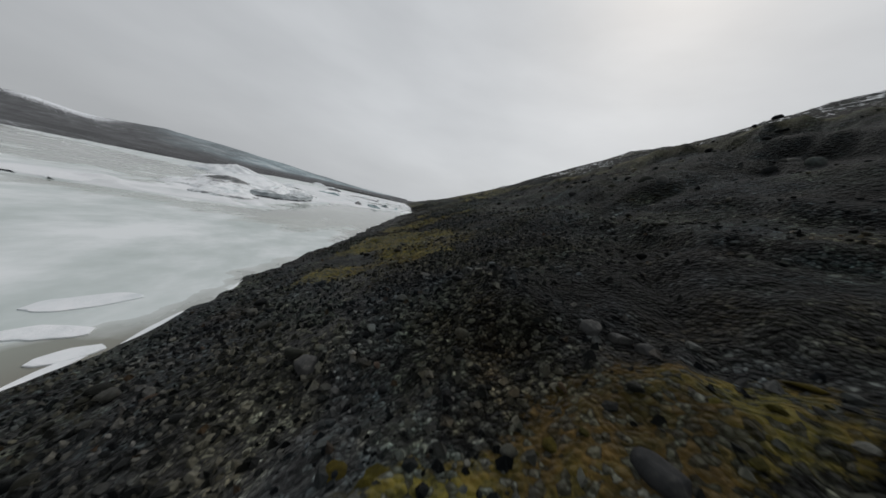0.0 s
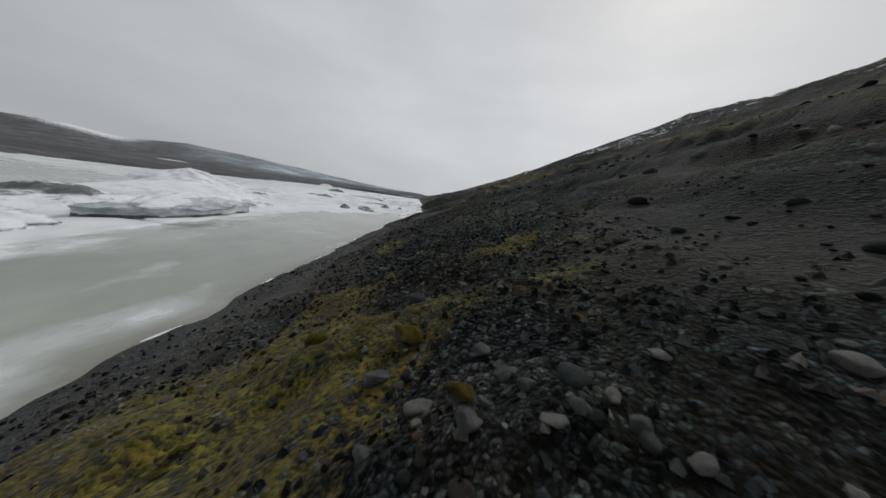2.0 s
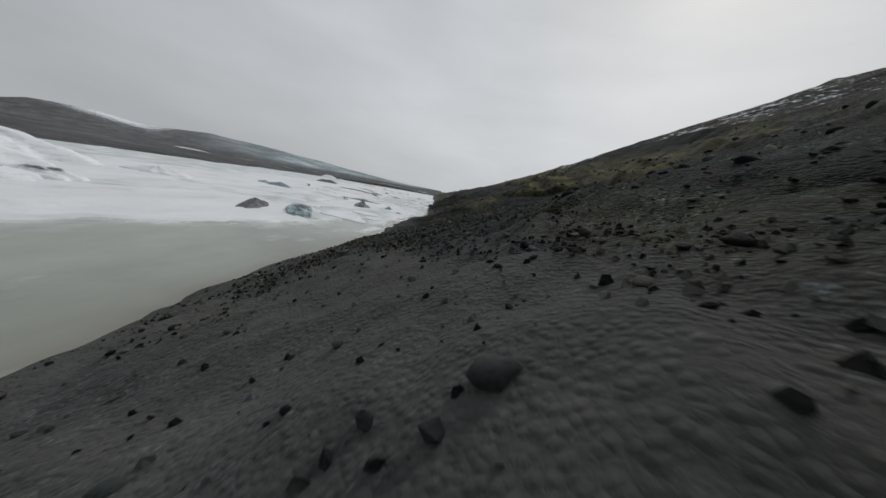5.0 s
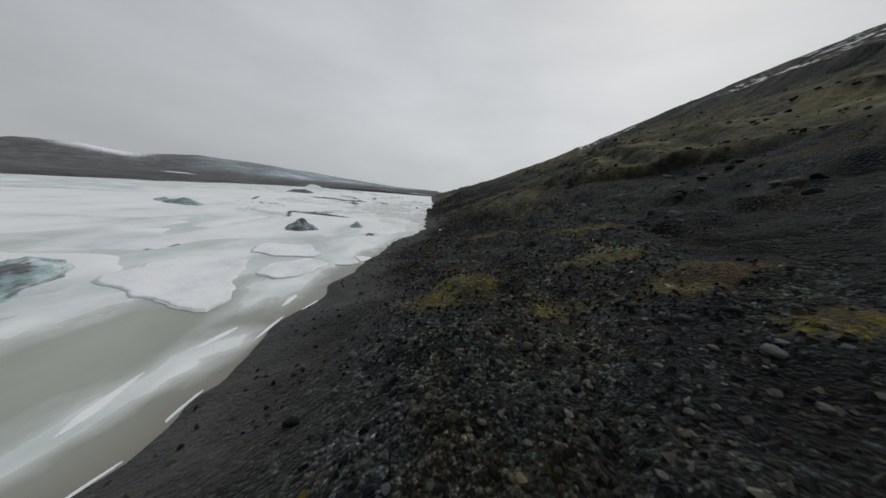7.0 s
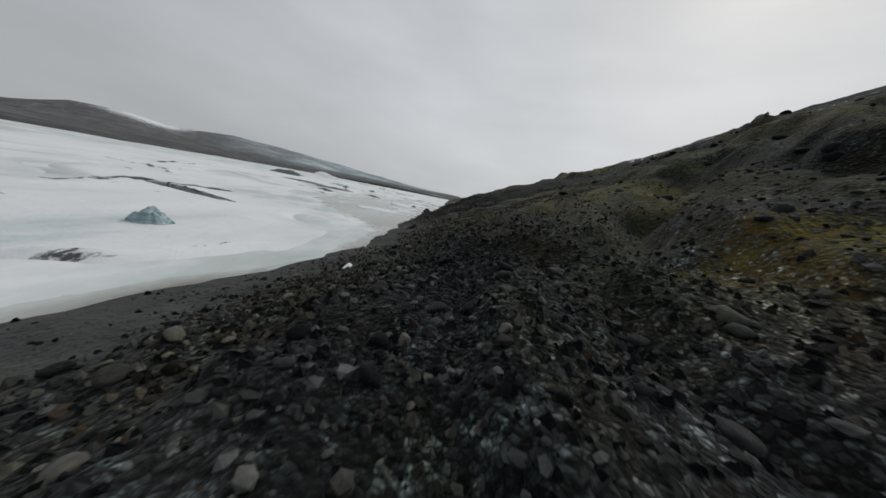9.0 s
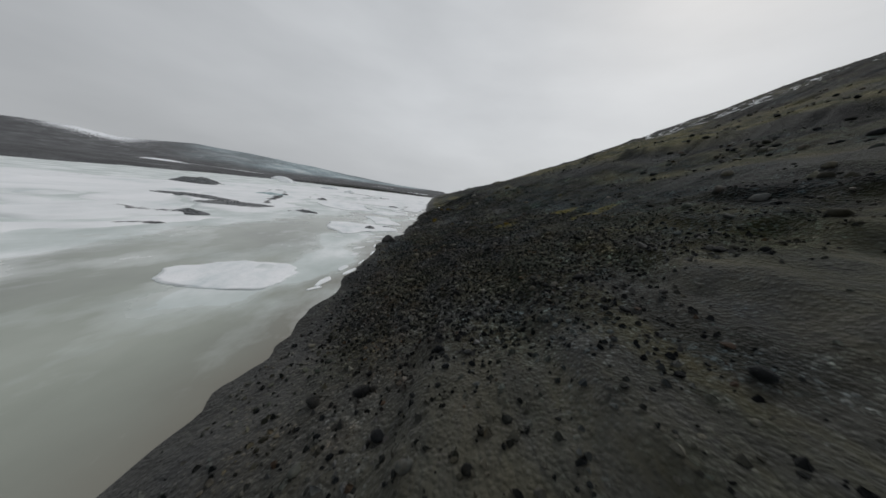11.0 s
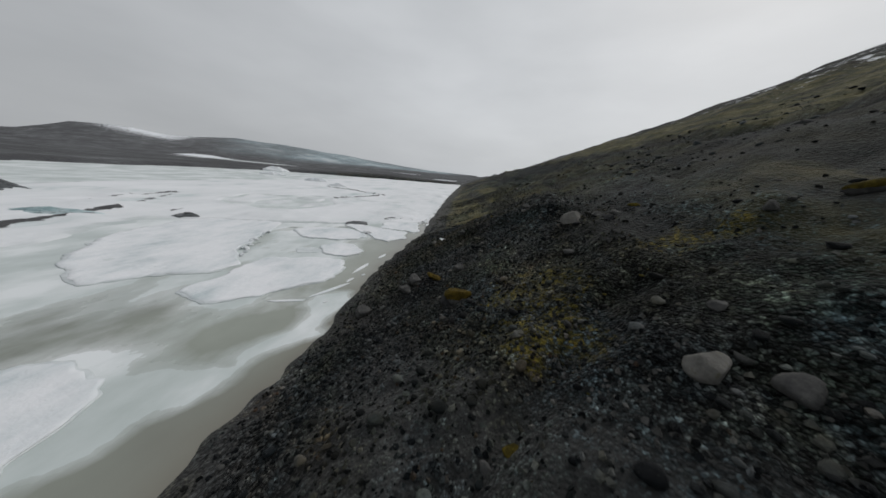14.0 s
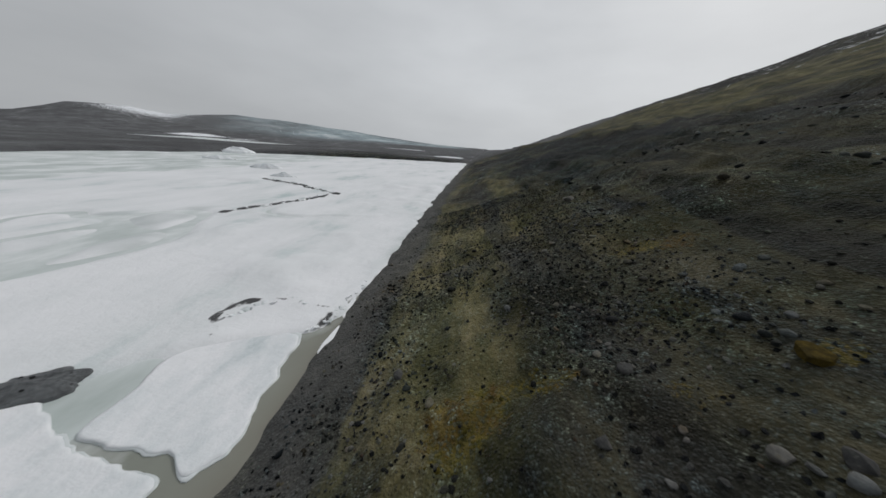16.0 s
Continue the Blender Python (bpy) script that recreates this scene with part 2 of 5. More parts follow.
def noise_node(nt, scale, detail=5.0, rough=0.6, vector=None, stretch=None):
    n = nt.nodes.new("ShaderNodeTexNoise")
    n.inputs["Scale"].default_value, n.inputs["Detail"].default_value = scale, detail
    n.inputs["Roughness"].default_value = rough
    if vector is None:
        vector = nt.nodes.new("ShaderNodeNewGeometry").outputs["Position"]
    if stretch:
        mp = nt.nodes.new("ShaderNodeMapping")
        mp.inputs["Scale"].default_value = stretch[:3]
        if len(stretch) > 3:
            mp.inputs["Rotation"].default_value = (0, 0, radians(stretch[3]))
        nt.links.new(vector, mp.inputs["Vector"])
        vector = mp.outputs["Vector"]
    nt.links.new(vector, n.inputs["Vector"])
    return n.outputs["Fac"]


def ramp(nt, fac, *stops):
    r = nt.nodes.new("ShaderNodeValToRGB")
    while len(r.color_ramp.elements) < len(stops):
        r.color_ramp.elements.new(0.5)
    for e, (p, c) in zip(r.color_ramp.elements, stops):
        e.position = p
        e.color = (c, c, c, 1) if isinstance(c, (int, float)) else (*c, 1)
    nt.links.new(fac, r.inputs["Fac"])
    return r.outputs["Color"]


def blend(nt, fac, a, b, mode="MIX"):
    m = nt.nodes.new("ShaderNodeMix")
    m.data_type, m.blend_type = "RGBA", mode
    for key, v in (("Factor", fac), ("A", a), ("B", b)):
        if isinstance(v, (int, float)):
            m.inputs[key].default_value = v
        elif isinstance(v, tuple):
            m.inputs[key].default_value = (*v, 1)
        else:
            nt.links.new(v, m.inputs[key])
    return m.outputs["Result"]


def times(nt, a, b, op="MULTIPLY"):
    m = nt.nodes.new("ShaderNodeMath")
    m.operation, m.use_clamp = op, op != "MULTIPLY"
    for i, v in enumerate((a, b)):
        if isinstance(v, (int, float)):
            m.inputs[i].default_value = v
        else:
            nt.links.new(v, m.inputs[i])
    return m.outputs["Value"]


def bump(nt, b, height_out, strength, distance):
    n = nt.nodes.new("ShaderNodeBump")
    n.inputs["Strength"].default_value, n.inputs["Distance"].default_value = strength, distance
    nt.links.new(height_out, n.inputs["Height"])
    nt.links.new(n.outputs["Normal"], b.inputs["Normal"])
    return n


def attr(nt, name):
    n = nt.nodes.new("ShaderNodeAttribute")
    n.attribute_name = name
    return n.outputs["Fac"]


def cells(nt, scale, out="Color"):
    v = nt.nodes.new("ShaderNodeTexVoronoi")
    v.inputs["Scale"].default_value = scale
    v.inputs["Randomness"].default_value = 1.0
    nt.links.new(nt.nodes.new("ShaderNodeNewGeometry").outputs["Position"], v.inputs["Vector"])
    return v.outputs[out]


def grey_of(nt, color):
    n = nt.nodes.new("ShaderNodeSeparateColor")
    nt.links.new(color, n.inputs["Color"])
    return n.outputs["Red"]


# dark basalt gravel with moss, dry growth, silt, snow and far ice
def gap_shade(nt, scale, width):
    """Painted gap shade: nought in the gaps between pebbles of that many to the metre, one on their faces."""
    v = nt.nodes.new("ShaderNodeTexVoronoi")
    v.feature = "DISTANCE_TO_EDGE"
    v.inputs["Scale"].default_value = scale
    nt.links.new(nt.nodes.new("ShaderNodeNewGeometry").outputs["Position"], v.inputs["Vector"])
    return ramp(nt, v.outputs["Distance"], (0.0, 0.0), (width, 1.0))


M_GROUND, nt, b = material("basalt_gravel", 0.92, 0.02)
b.inputs["Sheen Weight"].default_value, b.inputs["Sheen Roughness"].default_value = 0.075, 0.35
pebble = grey_of(nt, cells(nt, 17.0))
grit = grey_of(nt, cells(nt, 42.0))
cobble = grey_of(nt, cells(nt, 7.0))
base = ramp(nt, noise_node(nt, 0.35, 6, 0.62), (0.3, (0.0085, 0.0100, 0.0110)), (0.5, (0.0300, 0.0325, 0.0332)), (0.72, (0.070, 0.0715, 0.067)))
base = blend(nt, 0.9, base, ramp(nt, pebble, (0.0, 0.10), (0.5, 0.55), (0.80, 1.6), (1.0, 2.9)), "MULTIPLY")
base = blend(nt, 0.8, base, ramp(nt, grit, (0.0, 0.2), (0.6, 0.85), (1.0, 2.2)), "MULTIPLY")
base = blend(nt, 0.7, base, ramp(nt, cobble, (0.0, 0.35), (0.7, 1.05), (1.0, 1.9)), "MULTIPLY")
# the shade between pebbles, multiplied into the colour at two sizes
base = blend(nt, 0.85, base, ramp(nt, gap_shade(nt, 17.0, 0.16), (0.0, 0.12), (1.0, 1.12)), "MULTIPLY")
base = blend(nt, 0.6, base, ramp(nt, gap_shade(nt, 7.0, 0.10), (0.0, 0.15), (1.0, 1.05)), "MULTIPLY")
band = noise_node(nt, 0.22, 6, 0.65, None, (1.0, 0.28, 1.0))
base = blend(nt, 0.8, base, ramp(nt, band, (0.36, 0.4), (0.5, 1.0), (0.64, 1.65)), "MULTIPLY")
# noise patches that paint the shade of hollows, not tied to the relief
hollow_shade = ramp(nt, noise_node(nt, 0.21, 6, 0.66, None, (1.1, 0.55, 1.0, -25)), (0.38, 0.30), (0.50, 0.95), (0.62, 1.35))
base = blend(nt, 0.9, base, hollow_shade, "MULTIPLY")
patch = noise_node(nt, 1.3, 7, 0.7)
base = blend(nt, 0.8, base, ramp(nt, patch, (0.36, 0.35), (0.5, 0.95), (0.64, 1.7)), "MULTIPLY")
scree_blue = ramp(nt, noise_node(nt, 0.16, 6, 0.7, None, (1.2, 0.5, 1.0)), (0.44, 0.0), (0.55, 0.85))
base = blend(nt, scree_blue, base, blend(nt, 1.0, base, (0.62, 0.82, 0.92), "MULTIPLY"))
olive = ramp(nt, noise_node(nt, 0.45, 7, 0.7, None, (1.0, 0.6, 1.0)), (0.44, 0.0), (0.56, 0.8))
base = blend(nt, olive, base, blend(nt, 1.0, base, (1.22, 1.10, 0.72), "MULTIPLY"))
russet = ramp(nt, noise_node(nt, 0.62, 7, 0.72, None, (1.0, 0.8, 1.0, 40)), (0.53, 0.0), (0.63, 0.6))
base = blend(nt, russet, base, blend(nt, 1.0, base, (1.25, 0.90, 0.66), "MULTIPLY"))
base = blend(nt, attr(nt, "scree"), base, blend(nt, 1.0, base, (0.62, 0.78, 0.83), "MULTIPLY"))
silt = ramp(nt, noise_node(nt, 1.7, 5, 0.6), (0.3, (0.036, 0.0372, 0.0385)), (0.7, (0.066, 0.0668, 0.0665)))
base = blend(nt, times(nt, attr(nt, "silt"), 0.85), base, silt)
dry = ramp(nt, noise_node(nt, 0.7, 8, 0.75, None, (1.0, 0.4, 1.0)), (0.3, (0.012, 0.015, 0.009)), (0.46, (0.060, 0.060, 0.026)), (0.58, (0.125, 0.112, 0.055)), (0.7, (0.200, 0.172, 0.098)))
base = blend(nt, times(nt, attr(nt, "growth"), ramp(nt, noise_node(nt, 0.5, 8, 0.72, None, (1.0, 0.35, 1.0)), (0.34, 0.0), (0.52, 1.0))), base, dry)
# ground seen from afar is lightened here in place of haze and glare
base = blend(nt, attr(nt, "pale"), base, blend(nt, 1.0, base, (2.0, 1.95, 1.85), "MULTIPLY"))
tuft = noise_node(nt, 6.0, 8, 0.78)
moss = ramp(nt, tuft, (0.34, (0.008, 0.009, 0.005)), (0.44, (0.052, 0.049, 0.014)), (0.54, (0.135, 0.115, 0.024)), (0.66, (0.215, 0.165, 0.034)), (0.78, (0.100, 0.058, 0.016)))
moss = blend(nt, times(nt, attr(nt, "rust"), ramp(nt, noise_node(nt, 0.75, 7, 0.72), (0.47, 0.0), (0.57, 0.85))), moss, ramp(nt, noise_node(nt, 7.0, 7, 0.78), (0.34, (0.010, 0.007, 0.005)), (0.5, (0.058, 0.036, 0.015)), (0.68, (0.125, 0.072, 0.022))))
moss = blend(nt, ramp(nt, noise_node(nt, 0.9, 6, 0.7, None, (1.0, 0.7, 1.0, 70)), (0.50, 0.0), (0.60, 0.65)), moss, blend(nt, 1.0, base, (2.0, 1.75, 1.05), "MULTIPLY"))
ragged = blend(nt, 0.45, noise_node(nt, 1.5, 10, 0.82), noise_node(nt, 8.0, 8, 0.8))
moss_mask = ramp(nt, times(nt, attr(nt, "moss"), ragged, "ADD"), (0.91, 0.0), (1.03, 0.95))
base = blend(nt, times(nt, moss_mask, ramp(nt, pebble, (0.62, 1.0), (0.72, 0.15))), base, moss)
# far scree and snow flecks, the greys lightened to paint in distance haze
scree = ramp(nt, noise_node(nt, 0.045, 9, 0.78, None, (1.0, 1.0, 4.0)), (0.32, (0.045, 0.045, 0.048)), (0.5, (0.090, 0.091, 0.096)), (0.62, (0.145, 0.150, 0.155)), (0.70, (0.42, 0.44, 0.46)))
base = blend(nt, attr(nt, "far"), base, scree)
glacier = ramp(nt, noise_node(nt, 0.02, 7, 0.7), (0.35, (0.17, 0.20, 0.21)), (0.52, (0.32, 0.40, 0.43)), (0.66, (0.58, 0.63, 0.65)))
base = blend(nt, attr(nt, "glacier"), base, glacier)
snow_mask = ramp(nt, times(nt, attr(nt, "snow"), noise_node(nt, 0.55, 7, 0.74, None, (1.0, 0.5, 1.0)), "ADD"), (0.94, 0.0), (0.98, 1.0))
base = blend(nt, snow_mask, base, (0.72, 0.74, 0.77))
nt.links.new(base, b.inputs["Base Color"])
relief = blend(nt, 0.5, ramp(nt, cells(nt, 17.0, "Distance"), (0.0, 1.0), (0.6, 0.0)), noise_node(nt, 16, 6, 0.7))
relief = blend(nt, 0.35, relief, ramp(nt, cells(nt, 7.0, "Distance"), (0.0, 1.0), (0.6, 0.0)))
bump(nt, b, relief, 1.0, 0.08)


def stone_material(name, island, lift=1.0):
    m, nt, b = material(name, 0.8, 0.05)
    b.inputs["Sheen Weight"].default_value, b.inputs["Sheen Roughness"].default_value = 0.045, 0.35
    if island:
        rnd = nt.nodes.new("ShaderNodeNewGeometry").outputs["Random Per Island"]
    else:
        rnd = nt.nodes.new("ShaderNodeObjectInfo").outputs["Random"]
    tone = ramp(nt, rnd, (0.0, (0.005, 0.006, 0.007)), (0.35, (0.013, 0.0145, 0.0155)), (0.60, (0.040, 0.041, 0.040)), (0.78, (0.085, 0.085, 0.081)),
                (0.91, (0.106, 0.106, 0.103)), (0.97, (0.140, 0.139, 0.136)), (0.985, (0.050, 0.036, 0.027)))
    tone = blend(nt, 1.0, tone, (lift, lift, lift), "MULTIPLY")
    if island:          # lighter towards the far end: distance haze put into the colour
        along = nt.nodes.new("ShaderNodeSeparateXYZ")
        nt.links.new(nt.nodes.new("ShaderNodeNewGeometry").outputs["Position"], along.inputs["Vector"])
        paler = ramp(nt, times(nt, along.outputs["Y"], 1 / 200), (0.50, 1.0), (0.72, 1.0), (0.80, 1.2))
        tone = blend(nt, 1.0, tone, paler, "MULTIPLY")
    tone = blend(nt, ramp(nt, noise_node(nt, 0.62, 7, 0.72, None, (1.0, 0.8, 1.0, 40)), (0.53, 0.0), (0.63, 0.6)), tone, blend(nt, 1.0, tone, (1.15, 0.90, 0.68), "MULTIPLY"))
    tone = blend(nt, ramp(nt, noise_node(nt, 0.45, 7, 0.7, None, (1.0, 0.6, 1.0)), (0.44, 0.0), (0.56, 0.75)), tone, blend(nt, 1.0, tone, (1.12, 1.06, 0.76), "MULTIPLY"))
    tone = blend(nt, ramp(nt, noise_node(nt, 0.5, 5, 0.6, None, (1.0, 0.6, 1.0, 15)), (0.42, 0.85), (0.54, 0.0)), tone, blend(nt, 1.0, tone, (0.70, 0.85, 0.94), "MULTIPLY"))
    co = nt.nodes.new("ShaderNodeTexCoord").outputs["Object"]
    tone = blend(nt, 0.8, tone, ramp(nt, noise_node(nt, 9 if not island else 14, 6, 0.65, co), (0.28, 0.45), (0.5, 1.0), (0.75, 1.55)), "MULTIPLY")
    tone = blend(nt, ramp(nt, noise_node(nt, 26, 4, 0.6, co), (0.64, 0.0), (0.72, 0.4)), tone, (0.12, 0.12, 0.105))
    nt.links.new(tone, b.inputs["Base Color"])
    bump(nt, b, noise_node(nt, 22, 6, 0.7, co), 0.6, 0.03)
    return m


M_PEBBLE = stone_material("loose_basalt_pebbles", True, 0.86)
M_STONE = stone_material("weathered_basalt", False, 0.95)


def simple_stone(name, dark, light, lichen):
    m, nt, b = material(name, 0.8, 0.1)
    co = nt.nodes.new("ShaderNodeTexCoord").outputs["Object"]
    tone = ramp(nt, noise_node(nt, 5, 7, 0.7, co), (0.3, dark), (0.7, light))
    tone = blend(nt, ramp(nt, noise_node(nt, 11, 5, 0.65, co), (0.58, 0.0), (0.68, 0.7)), tone, lichen)
    nt.links.new(tone, b.inputs["Base Color"])
    bump(nt, b, noise_node(nt, 16, 7, 0.7, co), 0.7, 0.04)
    return m


M_GREY = simple_stone("grey_basalt", (0.034, 0.035, 0.036), (0.085, 0.084, 0.080), (0.13, 0.13, 0.115))
M_PALE = simple_stone("pale_rhyolite", (0.070, 0.068, 0.062), (0.165, 0.160, 0.150), (0.08, 0.075, 0.045))
M_DARK = simple_stone("dark_basalt", (0.014, 0.015, 0.016), (0.040, 0.041, 0.042), (0.06, 0.062, 0.055))

M_MOSS, nt, b = material("yellow_moss", 0.95, 0.1)
tone = ramp(nt, noise_node(nt, 7, 7, 0.75), (0.3, (0.018, 0.018, 0.006)), (0.5, (0.065, 0.056, 0.011)), (0.7, (0.14, 0.115, 0.022)))
rnd = nt.nodes.new("ShaderNodeNewGeometry").outputs["Random Per Island"]
tone = blend(nt, 0.7, tone, ramp(nt, rnd, (0.0, (0.35, 0.42, 0.35)), (0.55, (0.85, 0.85, 0.7)), (0.9, (0.95, 0.82, 0.6)), (1.0, (0.9, 0.6, 0.4))), "MULTIPLY")
nt.links.new(tone, b.inputs["Base Color"])
bump(nt, b, noise_node(nt, 60, 5, 0.8), 1.0, 0.03)

# the lake: silty water, with a skin of thin ice where the attribute says so
M_WATER, nt, b = material("silty_lake_water", 0.08, 0.5)
murk = ramp(nt, noise_node(nt, 0.14, 5, 0.55, None, (1.2, 0.8, 1, 20)), (0.3, (0.175, 0.186, 0.160)), (0.55, (0.262, 0.284, 0.245)), (0.75, (0.35, 0.375, 0.335)))
shoal = blend(nt, attr(nt, "shoal"), murk, (0.155, 0.142, 0.115))
wisp = noise_node(nt, 0.36, 6, 0.55, None, (1.25, 0.7, 1, -18))
skin = ramp(nt, times(nt, attr(nt, "thin"), wisp, "ADD"), (0.74, 0.0), (1.0, 0.7), (1.25, 1.0))
pale = ramp(nt, noise_node(nt, 0.24, 6, 0.6, None, (1.2, 0.75, 1, -18)), (0.28, (0.36, 0.41, 0.395)), (0.46, (0.50, 0.545, 0.54)), (0.62, (0.70, 0.725, 0.735)))
nt.links.new(blend(nt, skin, shoal, pale), b.inputs["Base Color"])
nt.links.new(ramp(nt, skin, (0.0, 0.07), (1.0, 0.5)), b.inputs["Roughness"])
bump(nt, b, noise_node(nt, 3.0, 4, 0.6), 0.06, 0.02)

# snow-covered lake ice
M_SNOW, nt, b = material("snow_covered_ice", 0.75, 0.25)
patch = noise_node(nt, 0.16, 8, 0.62, None, (1.5, 0.6, 1, -15))
tone = ramp(nt, patch, (0.27, (0.43, 0.51, 0.515)), (0.42, (0.66, 0.68, 0.695)), (0.60, (0.73, 0.74, 0.76)))
tone = blend(nt, attr(nt, "wet"), tone, (0.42, 0.46, 0.46))
tone = blend(nt, ramp(nt, times(nt, attr(nt, "dirt"), noise_node(nt, 1.1, 8, 0.75, None, (1.0, 0.45, 1, 25)), "ADD"), (0.92, 0.0), (1.02, 1.0)), tone, (0.060, 0.060, 0.062))
nt.links.new(tone, b.inputs["Base Color"])
bump(nt, b, noise_node(nt, 1.4, 7, 0.7), 0.5, 0.12)

M_FLOE, nt, b = material("floating_ice", 0.6, 0.35)
tone = ramp(nt, noise_node(nt, 0.5, 8, 0.65, None, (1.4, 0.7, 1, 30)), (0.30, (0.46, 0.52, 0.54)), (0.42, (0.63, 0.66, 0.68)), (0.58, (0.74, 0.75, 0.77)))
nt.links.new(tone, b.inputs["Base Color"])
bump(nt, b, noise_node(nt, 2.6, 7, 0.7), 0.5, 0.08)

M_WETICE, nt, b = material("wet_grey_ice", 0.3, 0.5)
nt.links.new(ramp(nt, noise_node(nt, 1.6, 7, 0.65), (0.3, (0.42, 0.46, 0.47)), (0.7, (0.66, 0.69, 0.70))), b.inputs["Base Color"])
bump(nt, b, noise_node(nt, 5, 5, 0.6), 0.3, 0.03)

def berg_material(name, *stops):
    m, nt, b = material(name, 0.45, 0.45)
    co = nt.nodes.new("ShaderNodeTexCoord").outputs["Object"]
    tone = ramp(nt, noise_node(nt, 0.9, 8, 0.68, co, (0.6, 0.6, 2.2)), *stops)
    streak = noise_node(nt, 1.5, 8, 0.75, co, (0.5, 0.9, 2.6, 25))
    grime_and_shade = ramp(nt, times(nt, attr(nt, "grime_and_shade"), streak, "ADD"), (0.80, 0.0), (0.94, 1.0))
    tone = blend(nt, grime_and_shade, tone, ramp(nt, noise_node(nt, 5, 7, 0.75, co), (0.3, (0.034, 0.036, 0.040)), (0.7, (0.13, 0.14, 0.145))))
    nt.links.new(tone, b.inputs["Base Color"])
    bump(nt, b, noise_node(nt, 2.6, 8, 0.72, co), 0.8, 0.12)
    return m


M_BERG = berg_material("snowy_glacier_ice", (0.22, (0.34, 0.42, 0.44)), (0.36, (0.60, 0.66, 0.68)), (0.48, (0.78, 0.80, 0.82)))
M_GREYICE = berg_material("grey_banded_glacier_ice", (0.30, (0.22, 0.25, 0.265)), (0.45, (0.37, 0.41, 0.43)), (0.60, (0.66, 0.69, 0.71)))
M_BLUE = berg_material("blue_glacier_ice", (0.28, (0.11, 0.17, 0.185)), (0.45, (0.24, 0.35, 0.37)), (0.60, (0.52, 0.62, 0.64)))

M_DEBRIS, nt, b = material("black_rock_debris", 0.9, 0.06)
nt.links.new(ramp(nt, noise_node(nt, 8, 7, 0.7), (0.3, (0.018, 0.019, 0.021)), (0.7, (0.062, 0.063, 0.066))), b.inputs["Base Color"])
bump(nt, b, noise_node(nt, 12, 7, 0.75), 1.0, 0.08)


# ---- ground ----
def put_attr(me, name, values):
    a = me.attributes.new(name, "FLOAT", "POINT")
    a.data.foreach_set("value", np.ascontiguousarray(values, np.float32).ravel())


def blob(x, y, cx, cy, rx, ry):
    return np.exp(-(((x - cx) / rx) ** 2 + ((y - cy) / ry) ** 2))


# moss patches: x, y, half widths across and along the shore, strength
MOSS_START = [(-7.1, 17.3, 1.6, 1.5, 0.55), (-2.0, 19.0, 1.4, 0.8, 0.22), (-5.80, -1.00, 1.0, 0.45, 0.55), (-7.10, -0.75, 0.5, 0.3, 0.40), (-8.90, 5.30, 1.1, 0.9, 0.50), (-7.00, 5.80, 1.2, 0.6, 0.32), (-7.90, 11.10, 1.7, 1.9, 0.62),
              (-7.20, 9.30, 1.5, 0.9, 0.50), (-6.20, 18.20, 1.5, 1.6, 0.55), (-4.50, 18.60, 0.9, 0.6, 0.32), (-2.80, 19.00, 1.2, 0.6, 0.20), (-3.00, 21.10, 0.9, 0.5, 0.40),
              (-5.70, 21.00, 0.8, 0.7, 0.38), (-2.20, 21.40, 0.8, 0.5, 0.34), (-4.50, 30.10, 1.2, 1.2, 0.34), (-5.20, 25.80, 0.9, 0.7, 0.30)]
MOSS_MIDDLE = [(-1.8, 68.5, 1.0, 0.9, 0.62), (2.3, 66.8, 1.0, 0.7, 0.50), (2.2, 65.0, 0.6, 0.4, 0.50), (0.0, 67.0, 1.2, 0.6, 0.36), (1.7, 69.2, 1.4, 0.7, 0.50),
               (0.0, 76.8, 1.4, 0.8, 0.52), (3.6, 73.4, 2.4, 0.7, 0.40), (1.3, 76.5, 0.5, 0.4, 0.40), (-2.6, 73.2, 0.6, 0.5, 0.38), (0.0, 80.4, 1.5, 0.8, 0.22),
               (4.0, 82.4, 1.5, 1.0, 0.32), (7.5, 90.5, 2.6, 1.6, 0.30), (-3.4, 58.6, 0.7, 0.6, 0.40)]
MOSS_END = [(3.20, 114.8, 1.1, 0.7, 0.55), (6.70, 113.8, 1.2, 0.9, 0.60), (6.00, 110.0, 1.2, 0.7, 0.50), (4.80, 111.7, 0.8, 0.6, 0.30), (0.80, 111.8, 0.4, 0.3, 0.30),
            (1.00, 124.1, 1.8, 1.4, 0.15), (2.80, 133.6, 2.6, 1.6, 0.17), (5.20, 134.1, 1.6, 1.0, 0.17), (1.50, 131.8, 1.2, 1.0, 0.12), (1.10, 140.7, 1.0, 0.6, 0.22), (6.50, 141.0, 1.6, 1.0, 0.26), (0.20, 146.6, 0.8, 0.6, 0.55),
            (1.80, 147.1, 1.1, 0.5, 0.55), (3.10, 147.4, 0.6, 0.4, 0.42), (0.40, 151.4, 0.9, 0.7, 0.48), (2.10, 152.0, 0.8, 0.4, 0.32), (4.00, 151.3, 0.8, 0.5, 0.32),
            (5.80, 152.0, 0.7, 0.5, 0.45), (6.30, 156.5, 2.2, 1.0, 0.32)]


